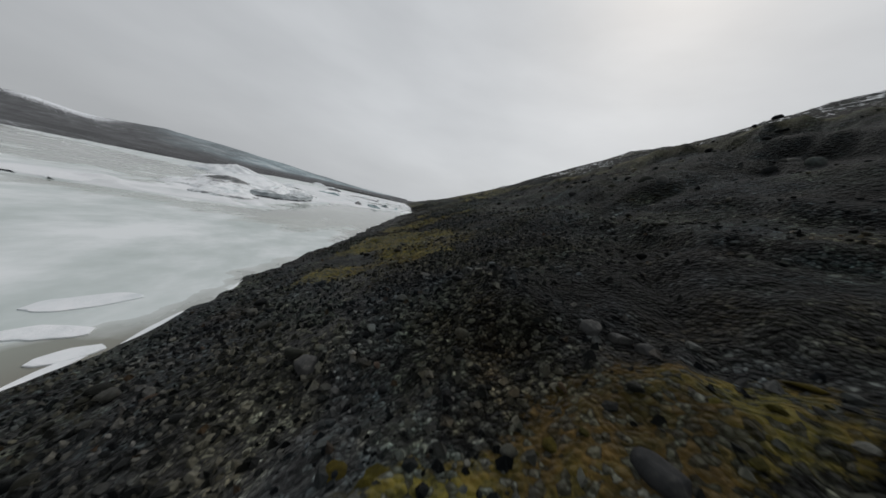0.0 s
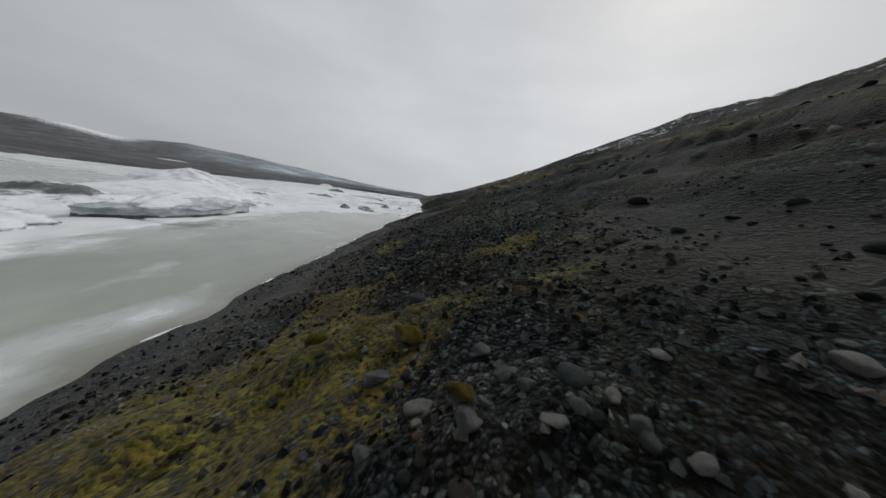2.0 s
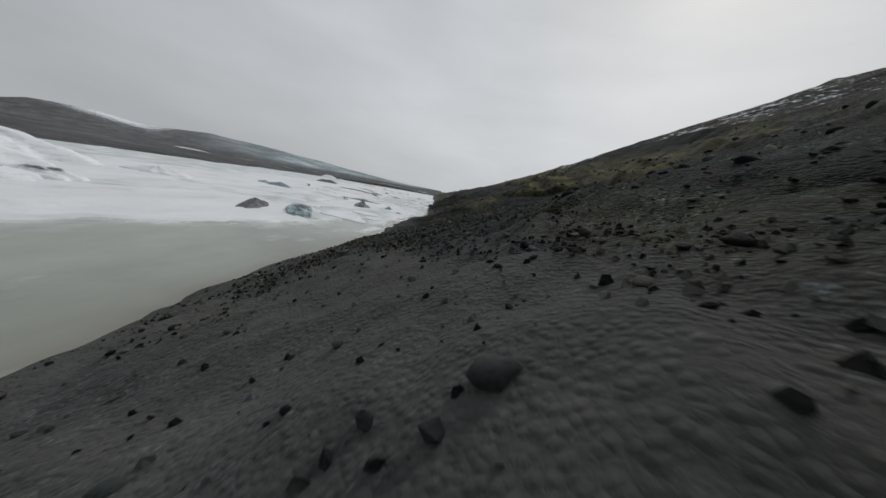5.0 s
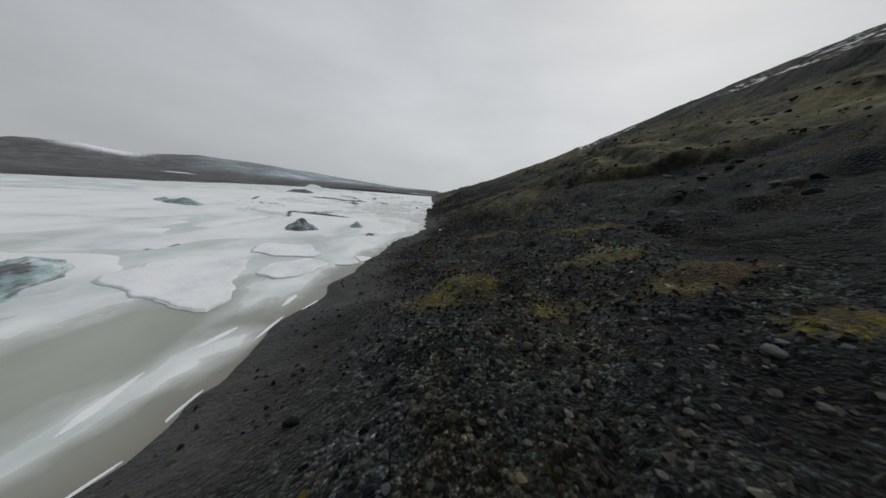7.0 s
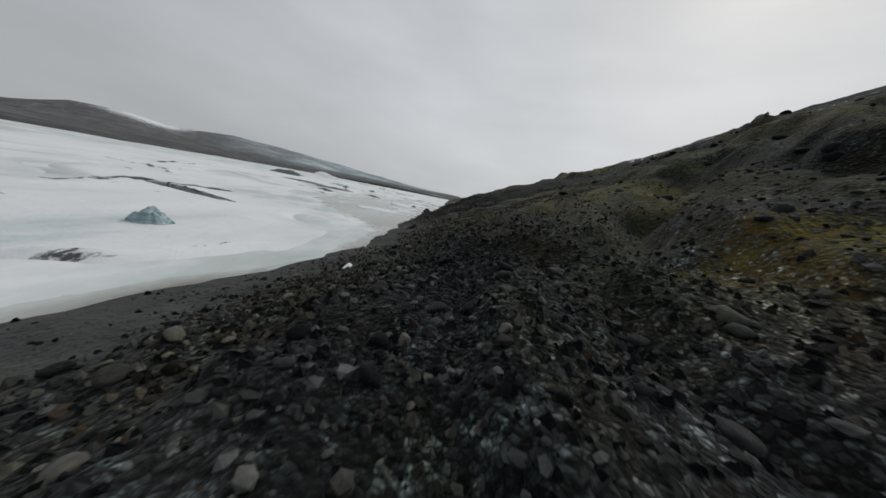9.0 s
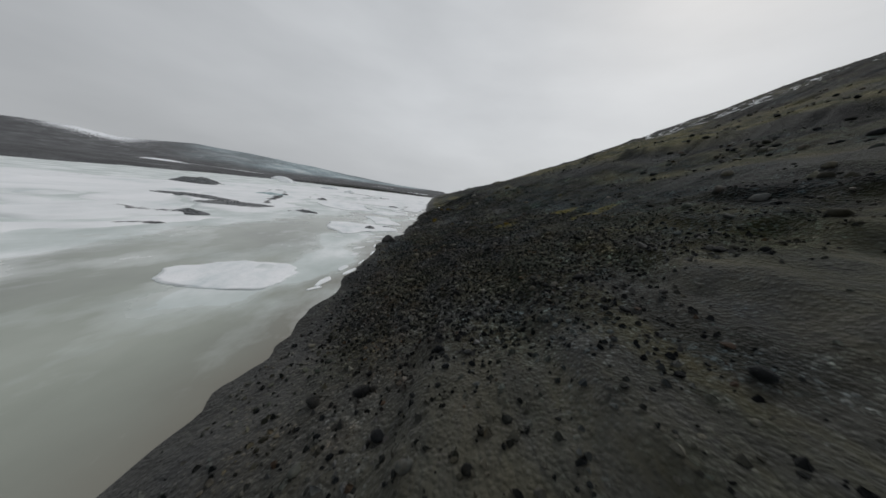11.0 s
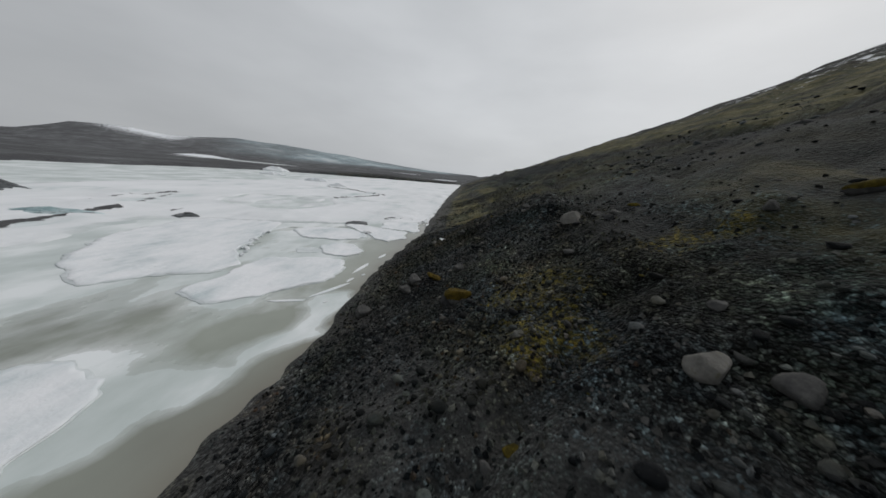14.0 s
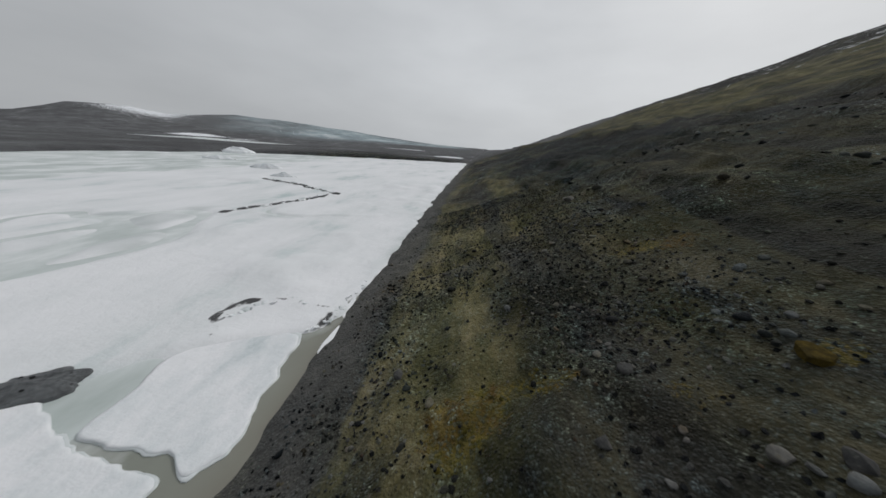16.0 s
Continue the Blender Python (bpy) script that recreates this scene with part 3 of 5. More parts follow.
def moss_at(x, y):
    s = x - shore(y)
    m = 0.19 + 0.26 * fbm(x * 0.24, y * 0.14, 4, 61)
    m = m + 0.20 * smooth(3, 8, y) * smooth(31, 25, y) * smooth(-3.1, -6.1, x) + 0.07 * smooth(62, 67, y) * smooth(84, 79, y) + 0.05 * smooth(118, 124, y) * smooth(152, 146, y)
    wx, wy = x + 0.35 * vnoise(x * 1.1, y * 1.1, 63), y + 0.35 * vnoise(x * 1.1, y * 1.1, 64)
    m = m * (1 - 0.7 * silt_at(x, y))
    for cx, cy, rx, ry, k in MOSS_START + MOSS_MIDDLE + MOSS_END:
        m = m + 1.1 * k * blob(wx, wy, cx, cy, rx, ry)
    m = m - 0.20 * smooth(-2.0, 0.0, x) * smooth(8, 13, y) * smooth(34, 27, y)
    return m * smooth(1.0, 2.4, s)


def silt_at(x, y):
    s = x - shore(y)
    stony = smooth(100, 106, y) * smooth(154, 146, y)
    near = 1 - smooth(0.8 - 0.5 * stony, 3.8 - 2.5 * stony - 1.2 * smooth(12, 6, y), s + 0.8 * vnoise(x * 0.6, y * 0.6, 71))
    fans = (1 - 0.85 * smooth(54, 58, y) * smooth(84, 80, y)) * smooth(0.12 - 0.14 * stony, 0.45 - 0.14 * stony, fbm(x * 0.15 + y * 0.05, y * 0.11, 4, 72)) * smooth(1, 4, s)
    where = 0.75 + 0.2 * smooth(58, 70, y) - 0.5 * smooth(16, 10, y) - 0.45 * stony
    fans = fans + 0.9 * blob(x, y, 2.4, 92, 3.6, 7) + 0.9 * blob(x, y, -0.60, 163, 3.6, 10) + 0.6 * blob(x, y, 0.00, 123, 2.2, 4) + 1.2 * blob(x, y, -3.7, 81.3, 1.0, 1.3) + 0.9 * blob(x, y, -4.2, 46, 3.6, 10) + 0.9 * blob(x, y, -6.0, 36, 2.6, 7) + 0.7 * blob(x, y, -7.2, 26, 1.8, 6)
    return np.clip(near * where + (0.75 - 0.42 * smooth(135, 145, y)) * fans, 0, 1)


ys = axis(-7, 172, 0.19, -900, 3800, 1.075)
ss = axis(-0.6, 11.5, 0.14, -3600, 1500, 1.065)
SS, YY = np.meshgrid(ss, ys)
XX = SS + shore(YY) * (1 - smooth(40, 200, np.abs(SS)))
ZZ = height(XX, YY)
mossy = moss_at(XX, YY)
ZZ = ZZ + 0.06 * smooth(0.45, 0.7, mossy) * (0.5 + 1.1 * vnoise(XX * 3.3, YY * 3.3, 62))
ground = new("ground", grid_mesh("ground", XX, YY, ZZ))
ground.data.materials.append(M_GROUND)
tagged(ground, "dark basalt gravel slope with yellow moss patches beside a frozen lake", "ground", kind="structure")
S_ALL = XX - shore(YY)
R_ALL, B_ALL = far_polar(XX, YY)
put_attr(ground.data, "moss", np.clip(mossy, 0, 0.9))
put_attr(ground.data, "rust", 0.2 + 0.8 * (1 - smooth(104, 110, YY) * smooth(150, 146, YY)) * (1 - 0.7 * smooth(4, 7, YY) * smooth(36, 30, YY)))
# pale: haze put into the colour of stretches seen mostly from a distance
put_attr(ground.data, "pale", np.clip(0.40 * smooth(146, 158, YY) + 0.10 * smooth(104, 116, YY) + 0.22 * smooth(18, 26, YY) + 0.15 * smooth(24, 34, YY) * smooth(64, 58, YY), 0, 1) * smooth(14, 9, S_ALL))
put_attr(ground.data, "scree", smooth(4.5 + 3.5 * smooth(58, 66, YY) * smooth(108, 100, YY), 11, S_ALL) * smooth(1.0, -1.5, S_ALL - lip(YY)) * (0.4 + 0.6 * smooth(-0.3, 0.2, fbm(XX * 0.10, YY * 0.07, 4, 84))))
put_attr(ground.data, "silt", silt_at(XX, YY) * (S_ALL < 40) * (S_ALL > -3))
grown = smooth(-0.6, 1.5, S_ALL - lip(YY)) * (1 - smooth(0, 13, S_ALL + 5 * vnoise(YY * 0.05, YY * 0, 81) - 33 - 16 * smooth(135, 160, YY))) + 0.5 * smooth(0.1, 0.45, fbm(XX * 0.14, YY * 0.045, 4, 82)) * (S_ALL > 2) * (0.25 + 0.75 * smooth(60, 80, YY))
grown = grown + 0.7 * blob(XX, YY, 6, 94, 7, 9) + 0.35 * blob(XX, YY, 11.80, 160, 12, 14) + 0.15 * blob(XX, YY, 2.80, 168, 5, 11) + 0.2 * blob(XX, YY, 5.80, 146, 5, 5)
tread = smooth(0.12, 0.30, ledge_phase(XX, YY, S_ALL, 6.0, 1.7, 165))
put_attr(ground.data, "growth", np.clip(grown, 0, 1) * (S_ALL > 0) * (0.25 + 0.75 * tread))
upper = 0.365 * smooth(34, 60, S_ALL) + 0.05 * vnoise(XX * 0.05, YY * 0.05, 83) * (S_ALL > 40)
streak = smooth(1.0, 0.75, np.hypot((B_ALL - 43.2) / 2.6, (R_ALL - 600) / 22)) + smooth(1.0, 0.7, np.hypot((B_ALL - 38.5) / 1.1, (R_ALL - 560) / 12))
streak = streak + smooth(1.0, 0.7, np.hypot((B_ALL - 14) / 5, (R_ALL - 330) / 10)) + smooth(1.0, 0.7, np.hypot((B_ALL - 5) / 3, (R_ALL - 240) / 8))
western = (S_ALL < -40) | (YY > 262)
caps = 0.22 * smooth(740, 900, R_ALL) * smooth(45, 47, B_ALL) * smooth(64, 60, B_ALL) + 0.34 * smooth(600, 720, R_ALL) * smooth(60, 50, B_ALL)
put_attr(ground.data, "snow", np.where(western, 0.9 * np.clip(streak, 0, 1) + caps, upper))
ice_top = smooth(640, 760, R_ALL) * smooth(2, 8, B_ALL) * smooth(44, 37, B_ALL) * (0.35 + 0.5 * smooth(-0.4, 0.4, fbm(XX * 0.009, YY * 0.009, 4, 91)))
# far: where the haze-lightened scree colour takes over
put_attr(ground.data, "far", np.where(western, smooth(-45, -75, S_ALL) + (YY > 262) * smooth(262, 300, YY), smooth(250, 420, YY)) * 0.9)
put_attr(ground.data, "glacier", np.where(western, ice_top, 0))


# ---- lake ----
EDGE_Y = [-300, 14.8, 17.8, 23.8, 33.8, 41.8, 54, 62, 66, 69.5, 73.5, 76, 79.5, 82.5, 85, 88, 93, 97, 101, 108, 118, 123, 128, 131, 134, 138, 145, 148, 149.4, 150.5, 152, 153, 155, 158, 170, 260, 320]
EDGE_X = [-94, -73.6, -29.6, -21.4, -21.6, -21.6, -20.5, -14.2, -13.2, -14.0, -14.6, -15.0, -14.0, -9.5, -6.8, -5.6, -5.0, -7, -12.5, -19.2, -17.7, -17.2, -15.7, -17.2, -22.2, -21.2, -23.7, -16.2, -14.4, -11.2, -9.6, -8.4, -5.1, -4.6, -5.2, -8.0, -9.0]


def cover(x, y):
    """Above zero where the lake carries snow-covered ice, in about metres from its edge."""
    e = np.interp(y, EDGE_Y, EDGE_X) - x + 0.9 * fbm(x * 0.22, y * 0.22, 4, 101) + 0.35 * vnoise(x * 1.1, y * 1.1, 102)
    west = x + 52 - 17 * smooth(78, 48, y) + 9 * fbm(x * 0.04, y * 0.04, 4, 103)
    lead = np.abs(fbm(x * 0.05 + 3, y * 0.035, 4, 104)) * 14 - 0.40 + 4 * smooth(165, 190, y) + 3 * smooth(-30, -45, x)
    narrow = np.abs(y - 147.8 - 0.5 * (x + 13.2) + 0.6 * vnoise(x * 0.4, y * 0.4, 105)) * 0.7 - 0.5 + 10 * smooth(-20.2, -26.2, x)
    return np.minimum(np.minimum(e, west), np.minimum(lead, narrow))


def line(x, y, w, *pts):
    """One along a broken line of the given half width, falling off to either side."""
    best = np.full(np.shape(x), 1e9)
    for (x0, y0), (x1, y1) in zip(pts[:-1], pts[1:]):
        dx, dy = x1 - x0, y1 - y0
        t = np.clip(((x - x0) * dx + (y - y0) * dy) / (dx * dx + dy * dy), 0, 1)
        best = np.minimum(best, np.hypot(x - x0 - t * dx, y - y0 - t * dy))
    return np.exp(-((best + 0.5 * w * vnoise(x * 1.1, y * 1.1, 133)) / w) ** 2)


def seams(x, y):
    """Cracks, pressure lines and bands of dirt in the lake ice."""
    m = 0.70 * line(x, y, 0.40, (-20.80, 166.6), (-19.60, 171), (-17.70, 178.6)) + 0.72 * line(x, y, 0.5, (-17.70, 178.6), (-24.20, 182), (-32.00, 184.1)) + 0.62 * line(x, y, 0.45, (-18, 90), (-20.2, 94.8), (-16.5, 97.5))
    m = m + 0.55 * line(x, y, 0.28, (-16.7, 87), (-14.7, 86.8)) + 0.45 * line(x, y, 0.25, (-10.9, 83.8), (-8.1, 84.2), (-6.5, 87.6)) + 0.45 * line(x, y, 0.22, (-8.4, 83.4), (-5.6, 86))
    m = m + 0.55 * line(x, y, 0.28, (-16.6, 74.3), (-16.1, 76.4)) + 0.62 * line(x, y, 0.7, (-22.20, 130.6), (-25.70, 138), (-28.60, 145.5)) + 0.50 * line(x, y, 0.5, (-28.60, 145.5), (-31.70, 151), (-35.20, 156))
    m = m + 0.55 * line(x, y, 0.35, (-16.80, 127.4), (-15.80, 128.6)) + 0.5 * line(x, y, 0.5, (-33.00, 146.6), (-36.40, 157.8)) + 0.5 * line(x, y, 0.35, (-25.20, 147), (-25.50, 148.5))
    m = m + 0.50 * line(x, y, 0.5, (-32.20, 106), (-37.20, 115.5)) + 0.55 * line(x, y, 0.35, (-18.90, 112.6), (-17.20, 115.6)) + 0.55 * line(x, y, 0.5, (-24, 100), (-28, 103), (-33, 101))
    m = m + 0.44 * line(x, y, 0.30, (-8.00, 153.7), (-8.80, 154.6), (-9.10, 155.5), (-8.50, 156)) + 0.46 * line(x, y, 0.22, (-8.50, 156), (-7.20, 156.4), (-5.50, 156.3)) + 0.50 * line(x, y, 0.30, (-5.20, 154.4), (-5.10, 155.9))
    return m + 0.48 * line(x, y, 0.8, (-18.20, 120), (-20.70, 118.3), (-24.20, 117)) + 0.45 * line(x, y, 0.5, (-40.20, 120), (-48.20, 133), (-54.20, 140))


LX, LY = np.meshgrid(axis(-30, -1.2, 0.6, -190, 30, 1.07), axis(-10, 190, 0.6, -320, 330, 1.06))
water = new("water", grid_mesh("water", LX, LY, np.zeros_like(LX)))
water.data.materials.append(M_WATER)
tagged(water, "silty grey-green lake water skinned with thin ice", "water", kind="structure")
off = shore(LY) - LX
thin = 0.18 + 0.10 * smooth(98, 110, LY) + 0.28 * fbm(LX * 0.10, LY * 0.05, 4, 111)
thin = thin + 0.62 * smooth(22, 12, LY) + (0.10 + 0.35 * smooth(55, 80, LY)) * smooth(-28, -42, LX) + 0.45 * smooth(-4.5, 0.5, cover(LX, LY)) + 0.30 * smooth(122, 132, LY) * smooth(1.2, 3.5, off) + 0.22 * smooth(67, 73, LY) * smooth(94, 88, LY) * smooth(1.0, 3.0, off)
thin = thin + 0.24 * np.exp(-((off - 1.6) / 0.9) ** 2) * (smooth(60, 66, LY) * smooth(98, 90, LY) + smooth(22, 14, LY) * 0.4 + smooth(14, 17, LY) * smooth(28, 22, LY))
thin = thin + 0.34 * np.exp(-((off - 2.4 - 1.6 * smooth(124, 130, LY)) / 1.2) ** 2) * smooth(104, 110, LY) * smooth(148, 140, LY) - 0.30 * np.exp(-(off / 1.7) ** 2) * smooth(122, 130, LY) + 0.30 * blob(LX, LY, -7.8, 70.5, 1.6, 2.5) + 0.34 * blob(LX, LY, -9, 81, 4, 3)
thin = thin - 0.45 * np.exp(-(np.maximum(off, 0) / 1.1) ** 2) * smooth(14, 8, LY)
thin = thin - 0.55 * blob(LX, LY, -12.5, 2.3, 0.9, 0.8) - 0.40 * blob(LX, LY, -7.80, 133.8, 2.2, 1.8) - 0.45 * blob(LX, LY, -6.20, 145.2, 2.0, 1.4)
thin = thin + 0.70 * line(LX, LY, 0.75, (-6.3, 131.0), (-5.4, 132.6), (-4.95, 134.6), (-4.9, 137.0)) + 0.45 * line(LX, LY, 0.4, (-8.0, 65.2), (-7.6, 66.7), (-7.4, 68.4))
thin = thin - 0.28 * blob(LX, LY, -9.6, 68.6, 1.6, 2.6)
thin = thin - 0.20 * blob(LX, LY, -7.6, 70.2, 0.8, 1.6)
thin = thin + 0.40 * blob(LX, LY, -8.2, 117.0, 1.6, 1.3) + 0.38 * blob(LX, LY, -7.2, 105.6, 1.5, 1.2) + 0.35 * line(LX, LY, 0.5, (-6.4, 107.4), (-5.9, 109.6), (-5.6, 112.5))
put_attr(water.data, "thin", np.clip(thin, 0, 0.85))
put_attr(water.data, "shoal", np.exp(-np.maximum(off, 0) / 0.8) * 0.85)

LX, LY = np.meshgrid(axis(-36, -1.2, 0.30, -190, 30, 1.06), axis(-10, 190, 0.36, -320, 330, 1.05))
CV = cover(LX, LY)
rim = 0.05 * np.exp(-((CV - 0.35) / 0.3) ** 2)
IZ = np.clip(CV * 0.30, -0.60, 0.075) + rim + (CV > 0.1) * 0.035 * fbm(LX * 0.5, LY * 0.5, 4, 121)
IZ = IZ + smooth(0.5, 2, CV) * (0.28 * smooth(0.25, 0.7, fbm(LX * 0.12, LY * 0.12, 5, 122)) + 0.5 * smooth(0.1, 0.6, fbm(LX * 0.3, LY * 0.3, 4, 123)) * smooth(62, 50, LY))
ring = np.exp(-((np.hypot(LX + 9.6, (LY - 162.6) * 0.8) - 1.9 - 0.3 * vnoise(LX, LY, 134)) / 0.25) ** 2)
IZ = IZ + (CV > 0.3) * (0.16 * np.clip(seams(LX, LY), 0, 1) * (0.5 + vnoise(LX * 2.3, LY * 2.3, 135)) + 0.08 * ring)
sheet_me = grid_mesh("ice_sheet", LX, LY, IZ)
bm = bmesh.new()
bm.from_mesh(sheet_me)
bmesh.ops.delete(bm, geom=[v for v in bm.verts if v.co.z < -0.52], context="VERTS")
bm.to_mesh(sheet_me)
bm.free()
ice_sheet = new("ice_sheet", sheet_me)
sheet_me.materials.append(M_SNOW)
tagged(ice_sheet, "white snow-covered ice sheet with grey leads and dirt bands", "ice", kind="structure")
vc = np.empty(len(sheet_me.vertices) * 3, np.float32)
sheet_me.vertices.foreach_get("co", vc)
vx, vy = vc.reshape(-1, 3)[:, 0].astype(float), vc.reshape(-1, 3)[:, 1].astype(float)
dirt = 0.66 * blob(vx, vy, -22.70, 126.5, 4.0, 2.2) + 0.62 * blob(vx, vy, -29.20, 128.5, 5.0, 1.2) + 0.40 * blob(vx, vy, -16.10, 127.2, 1.2, 0.5)
dirt = dirt + 0.42 * blob(vx, vy, -18.5, 92.5, 6.5, 0.8) + 0.40 * blob(vx, vy, -23, 98, 4, 0.6) + 0.42 * blob(vx, vy, -16.8, 94.5, 4.5, 0.9) + 0.40 * blob(vx, vy, -29.20, 106, 4.5, 0.7) + 0.36 * blob(vx, vy, -27.6, 44, 3.5, 8) + 0.40 * blob(vx, vy, -18.00, 131, 1.5, 0.5)
dirt = dirt + 0.40 * blob(vx, vy, -20.80, 166.6, 2.2, 0.35) + 0.40 * blob(vx, vy, -20.20, 180.5, 3.0, 0.5) + 0.30 * blob(vx, vy, -8.50, 155, 1.2, 0.9)
put_attr(sheet_me, "dirt", np.maximum(dirt, seams(vx, vy)))
put_attr(sheet_me, "wet", 0.75 * smooth(1.0, 0.0, cover(vx, vy)) * smooth(-0.2, 0.5, fbm(vx * 0.3, vy * 0.3, 3, 131)))


# ---- helpers for things ----
def part(name, me, mat, parent=None, label=""):
    ob = new(name, me)
    if not me.materials:
        me.materials.append(mat)
    if parent is not None:
        ob.parent = parent
    if label:
        tagged(ob, label)
    return ob


def ico(level):
    bm = bmesh.new()
    bmesh.ops.create_icosphere(bm, subdivisions=level, radius=1)
    co = np.array([v.co[:] for v in bm.verts])
    faces = np.array([[v.index for v in f.verts] for f in bm.faces])
    bm.free()
    return co, faces


ICO = {k: ico(k) for k in (1, 2, 3, 4)}


def lump(level, seed, sharp=0.25, flat=0.65, cuts=9):
    """A broken, rounded stone of about unit radius: a ball cut by random planes."""
    rng = np.random.RandomState(seed)
    co, faces = ICO[level]
    co = co.copy()
    for i in range(cuts):
        n = rng.normal(size=3)
        n /= np.linalg.norm(n)
        d = rng.uniform(0.5, 0.9)
        over = np.maximum(co @ n - d, 0)
        co = co - (over * (1 - sharp * 0.4))[:, None] * n
    bumpy = 0.07 * np.array([noise.noise(Vector(c) * 1.7 + Vector((seed, 0, 0))) for c in co])
    co = co * (1 + bumpy)[:, None]
    co[:, 2] *= flat
    co[:, 0] *= rng.uniform(0.9, 1.35)
    return co, faces


def ground_z(x, y):
    return float(np.maximum(height(np.array([x]), np.array([y])), 0.0)[0])


# ---- ice floes ----
def ring_mesh(name, wx, wy, rings, seed, wave, soft_edges=True):
    n = len(wx)
    co = []
    for f, z in rings:
        zz = np.full(n, z) + (wave * vnoise(wx * f * 1.1 + seed, wy * f * 1.1, seed + 3) if z > 0.02 else 0)
        co.append(np.stack([wx * f, wy * f, zz], -1))
    co = np.concatenate(co + [np.array([[0, 0, rings[-1][1]]])])
    i = np.arange(n)
    j = (i + 1) % n
    faces = []
    for k in range(len(rings) - 1):
        faces.append(np.stack([k * n + i, k * n + j, (k + 1) * n + j], -1))
        faces.append(np.stack([k * n + i, (k + 1) * n + j, (k + 1) * n + i], -1))
    k = len(rings) - 1
    faces.append(np.stack([k * n + i, k * n + j, np.full(n, len(co) - 1)], -1))
    return raw_mesh(name, co, np.concatenate(faces), soft_edges)


def floe(x, y, a, b, heading, seed, thick=0.10, label="flat white ice floe floating at the lake shore", name="ice_floe", group="ice floes", corner=2.6, taper=0.0):
    """A slab of ice with an uneven, roundish outline. taper: how much wider its far end is."""
    r0 = np.random.RandomState(seed)
    n = int(min(220, max(48, a * 44)))
    th = np.linspace(0, 2 * np.pi, n, endpoint=False)
    c, s = np.cos(th), np.sin(th)
    r = (np.abs(c) ** corner + np.abs(s) ** corner) ** (-1 / corner)
    k1, k2 = r0.uniform(0, 99, 2)
    r = r * (1 + 0.17 * vnoise(c * 1.3 + k1, s * 1.3 + k2, seed) + 0.12 * vnoise(c * 3.1 + k2, s * 3.1 + k1, seed + 1) + 0.045 * vnoise(c * 9 + k2, s * 9 + k1, seed + 2) + 0.02 * vnoise(c * 23 + k2, s * 23 + k1, seed + 4))
    ux, uy = r * c, r * s
    for k in range(6):
        g, d = r0.uniform(0, 2 * np.pi), r0.uniform(0.74, 0.98)
        over = np.maximum(ux * math.cos(g) + uy * math.sin(g) - d, 0) * 0.92
        ux, uy = ux - over * math.cos(g), uy - over * math.sin(g)
    px, py = a * ux, b * uy * (1 + taper * np.clip(ux, -1, 1))
    h = radians(heading)
    return slab_of_ice(x, y, px * math.cos(h) - py * math.sin(h), px * math.sin(h) + py * math.cos(h), a > 1.0, seed, thick, label, name, group)


def broken_floe(seed, thick, label, *corners):
    """A slab of ice broken along straight lines between a few corners, rounded by melting."""
    c = np.array(corners, float)
    mid = c.mean(0)
    c = c - mid
    for k in range(2):
        d = np.roll(c, -1, axis=0)
        c = np.stack([0.86 * c + 0.14 * d, 0.14 * c + 0.86 * d], 1).reshape(-1, 2)
    run = np.concatenate([[0], np.cumsum(np.hypot(*(np.roll(c, -1, axis=0) - c).T))])
    n = int(min(320, max(60, run[-1] * 14)))
    at = np.linspace(0, run[-1], n, endpoint=False)
    wx = np.interp(at, run, np.append(c[:, 0], c[0, 0]))
    wy = np.interp(at, run, np.append(c[:, 1], c[0, 1]))
    r = np.hypot(wx, wy)
    gx, gy = wx + 31.7 * seed, wy - 17.9 * seed
    push = 0.22 * vnoise(gx * 0.8, gy * 0.8, seed) + 0.12 * vnoise(gx * 2.3, gy * 2.3, seed + 1) + 0.04 * vnoise(gx * 6, gy * 6, seed + 2)
    f = 1 + push * min(1.0, 0.25 * run[-1] / 3) / np.maximum(r, 0.4)
    return slab_of_ice(mid[0], mid[1], wx * f, wy * f, run[-1] > 4, seed, thick, label, "ice_floe", "ice floes")


def slab_of_ice(x, y, wx, wy, big, seed, thick, label, name, group):
    """The ice inside an outline; the larger ones carry a cover of snow."""
    thick = thick * 0.6
    slab = ring_mesh(name, wx, wy, [(0.97, -0.12), (1.0, 0.1 * thick), (0.995, 0.4 * thick), (0.96, 0.5 * thick), (0.8, 0.6 * thick), (0.4, 0.6 * thick)], seed, 0.0, big)
    big = big and thick > 0.045
    if big:
        ob = new(name)
        part("ice_slab", slab, M_WETICE, ob, "wet grey ice slab")
    else:
        ob = part(name, slab, M_FLOE if thick > 0.045 or name != "ice_floe" else M_WETICE)
    ob.location = (x, y, 0)
    tagged(ob, label, "ice floe" if name != "snow_patch" else "snow", group)
    if big:
        edge = 0.975 + 0.022 * vnoise(wx * 1.7 + seed, wy * 1.7, seed + 7)
        cov = ring_mesh("snow_cover", wx * edge, wy * edge, [(1.0, 0.5 * thick), (0.99, 0.95 * thick), (0.95, 1.04 * thick), (0.9, 0.98 * thick), (0.75, 0.9 * thick), (0.5, 0.9 * thick), (0.25, 0.92 * thick)], seed, 0.02)
        part("snow_cover", cov, M_FLOE, ob, "white wind-packed snow cover")
    return ob


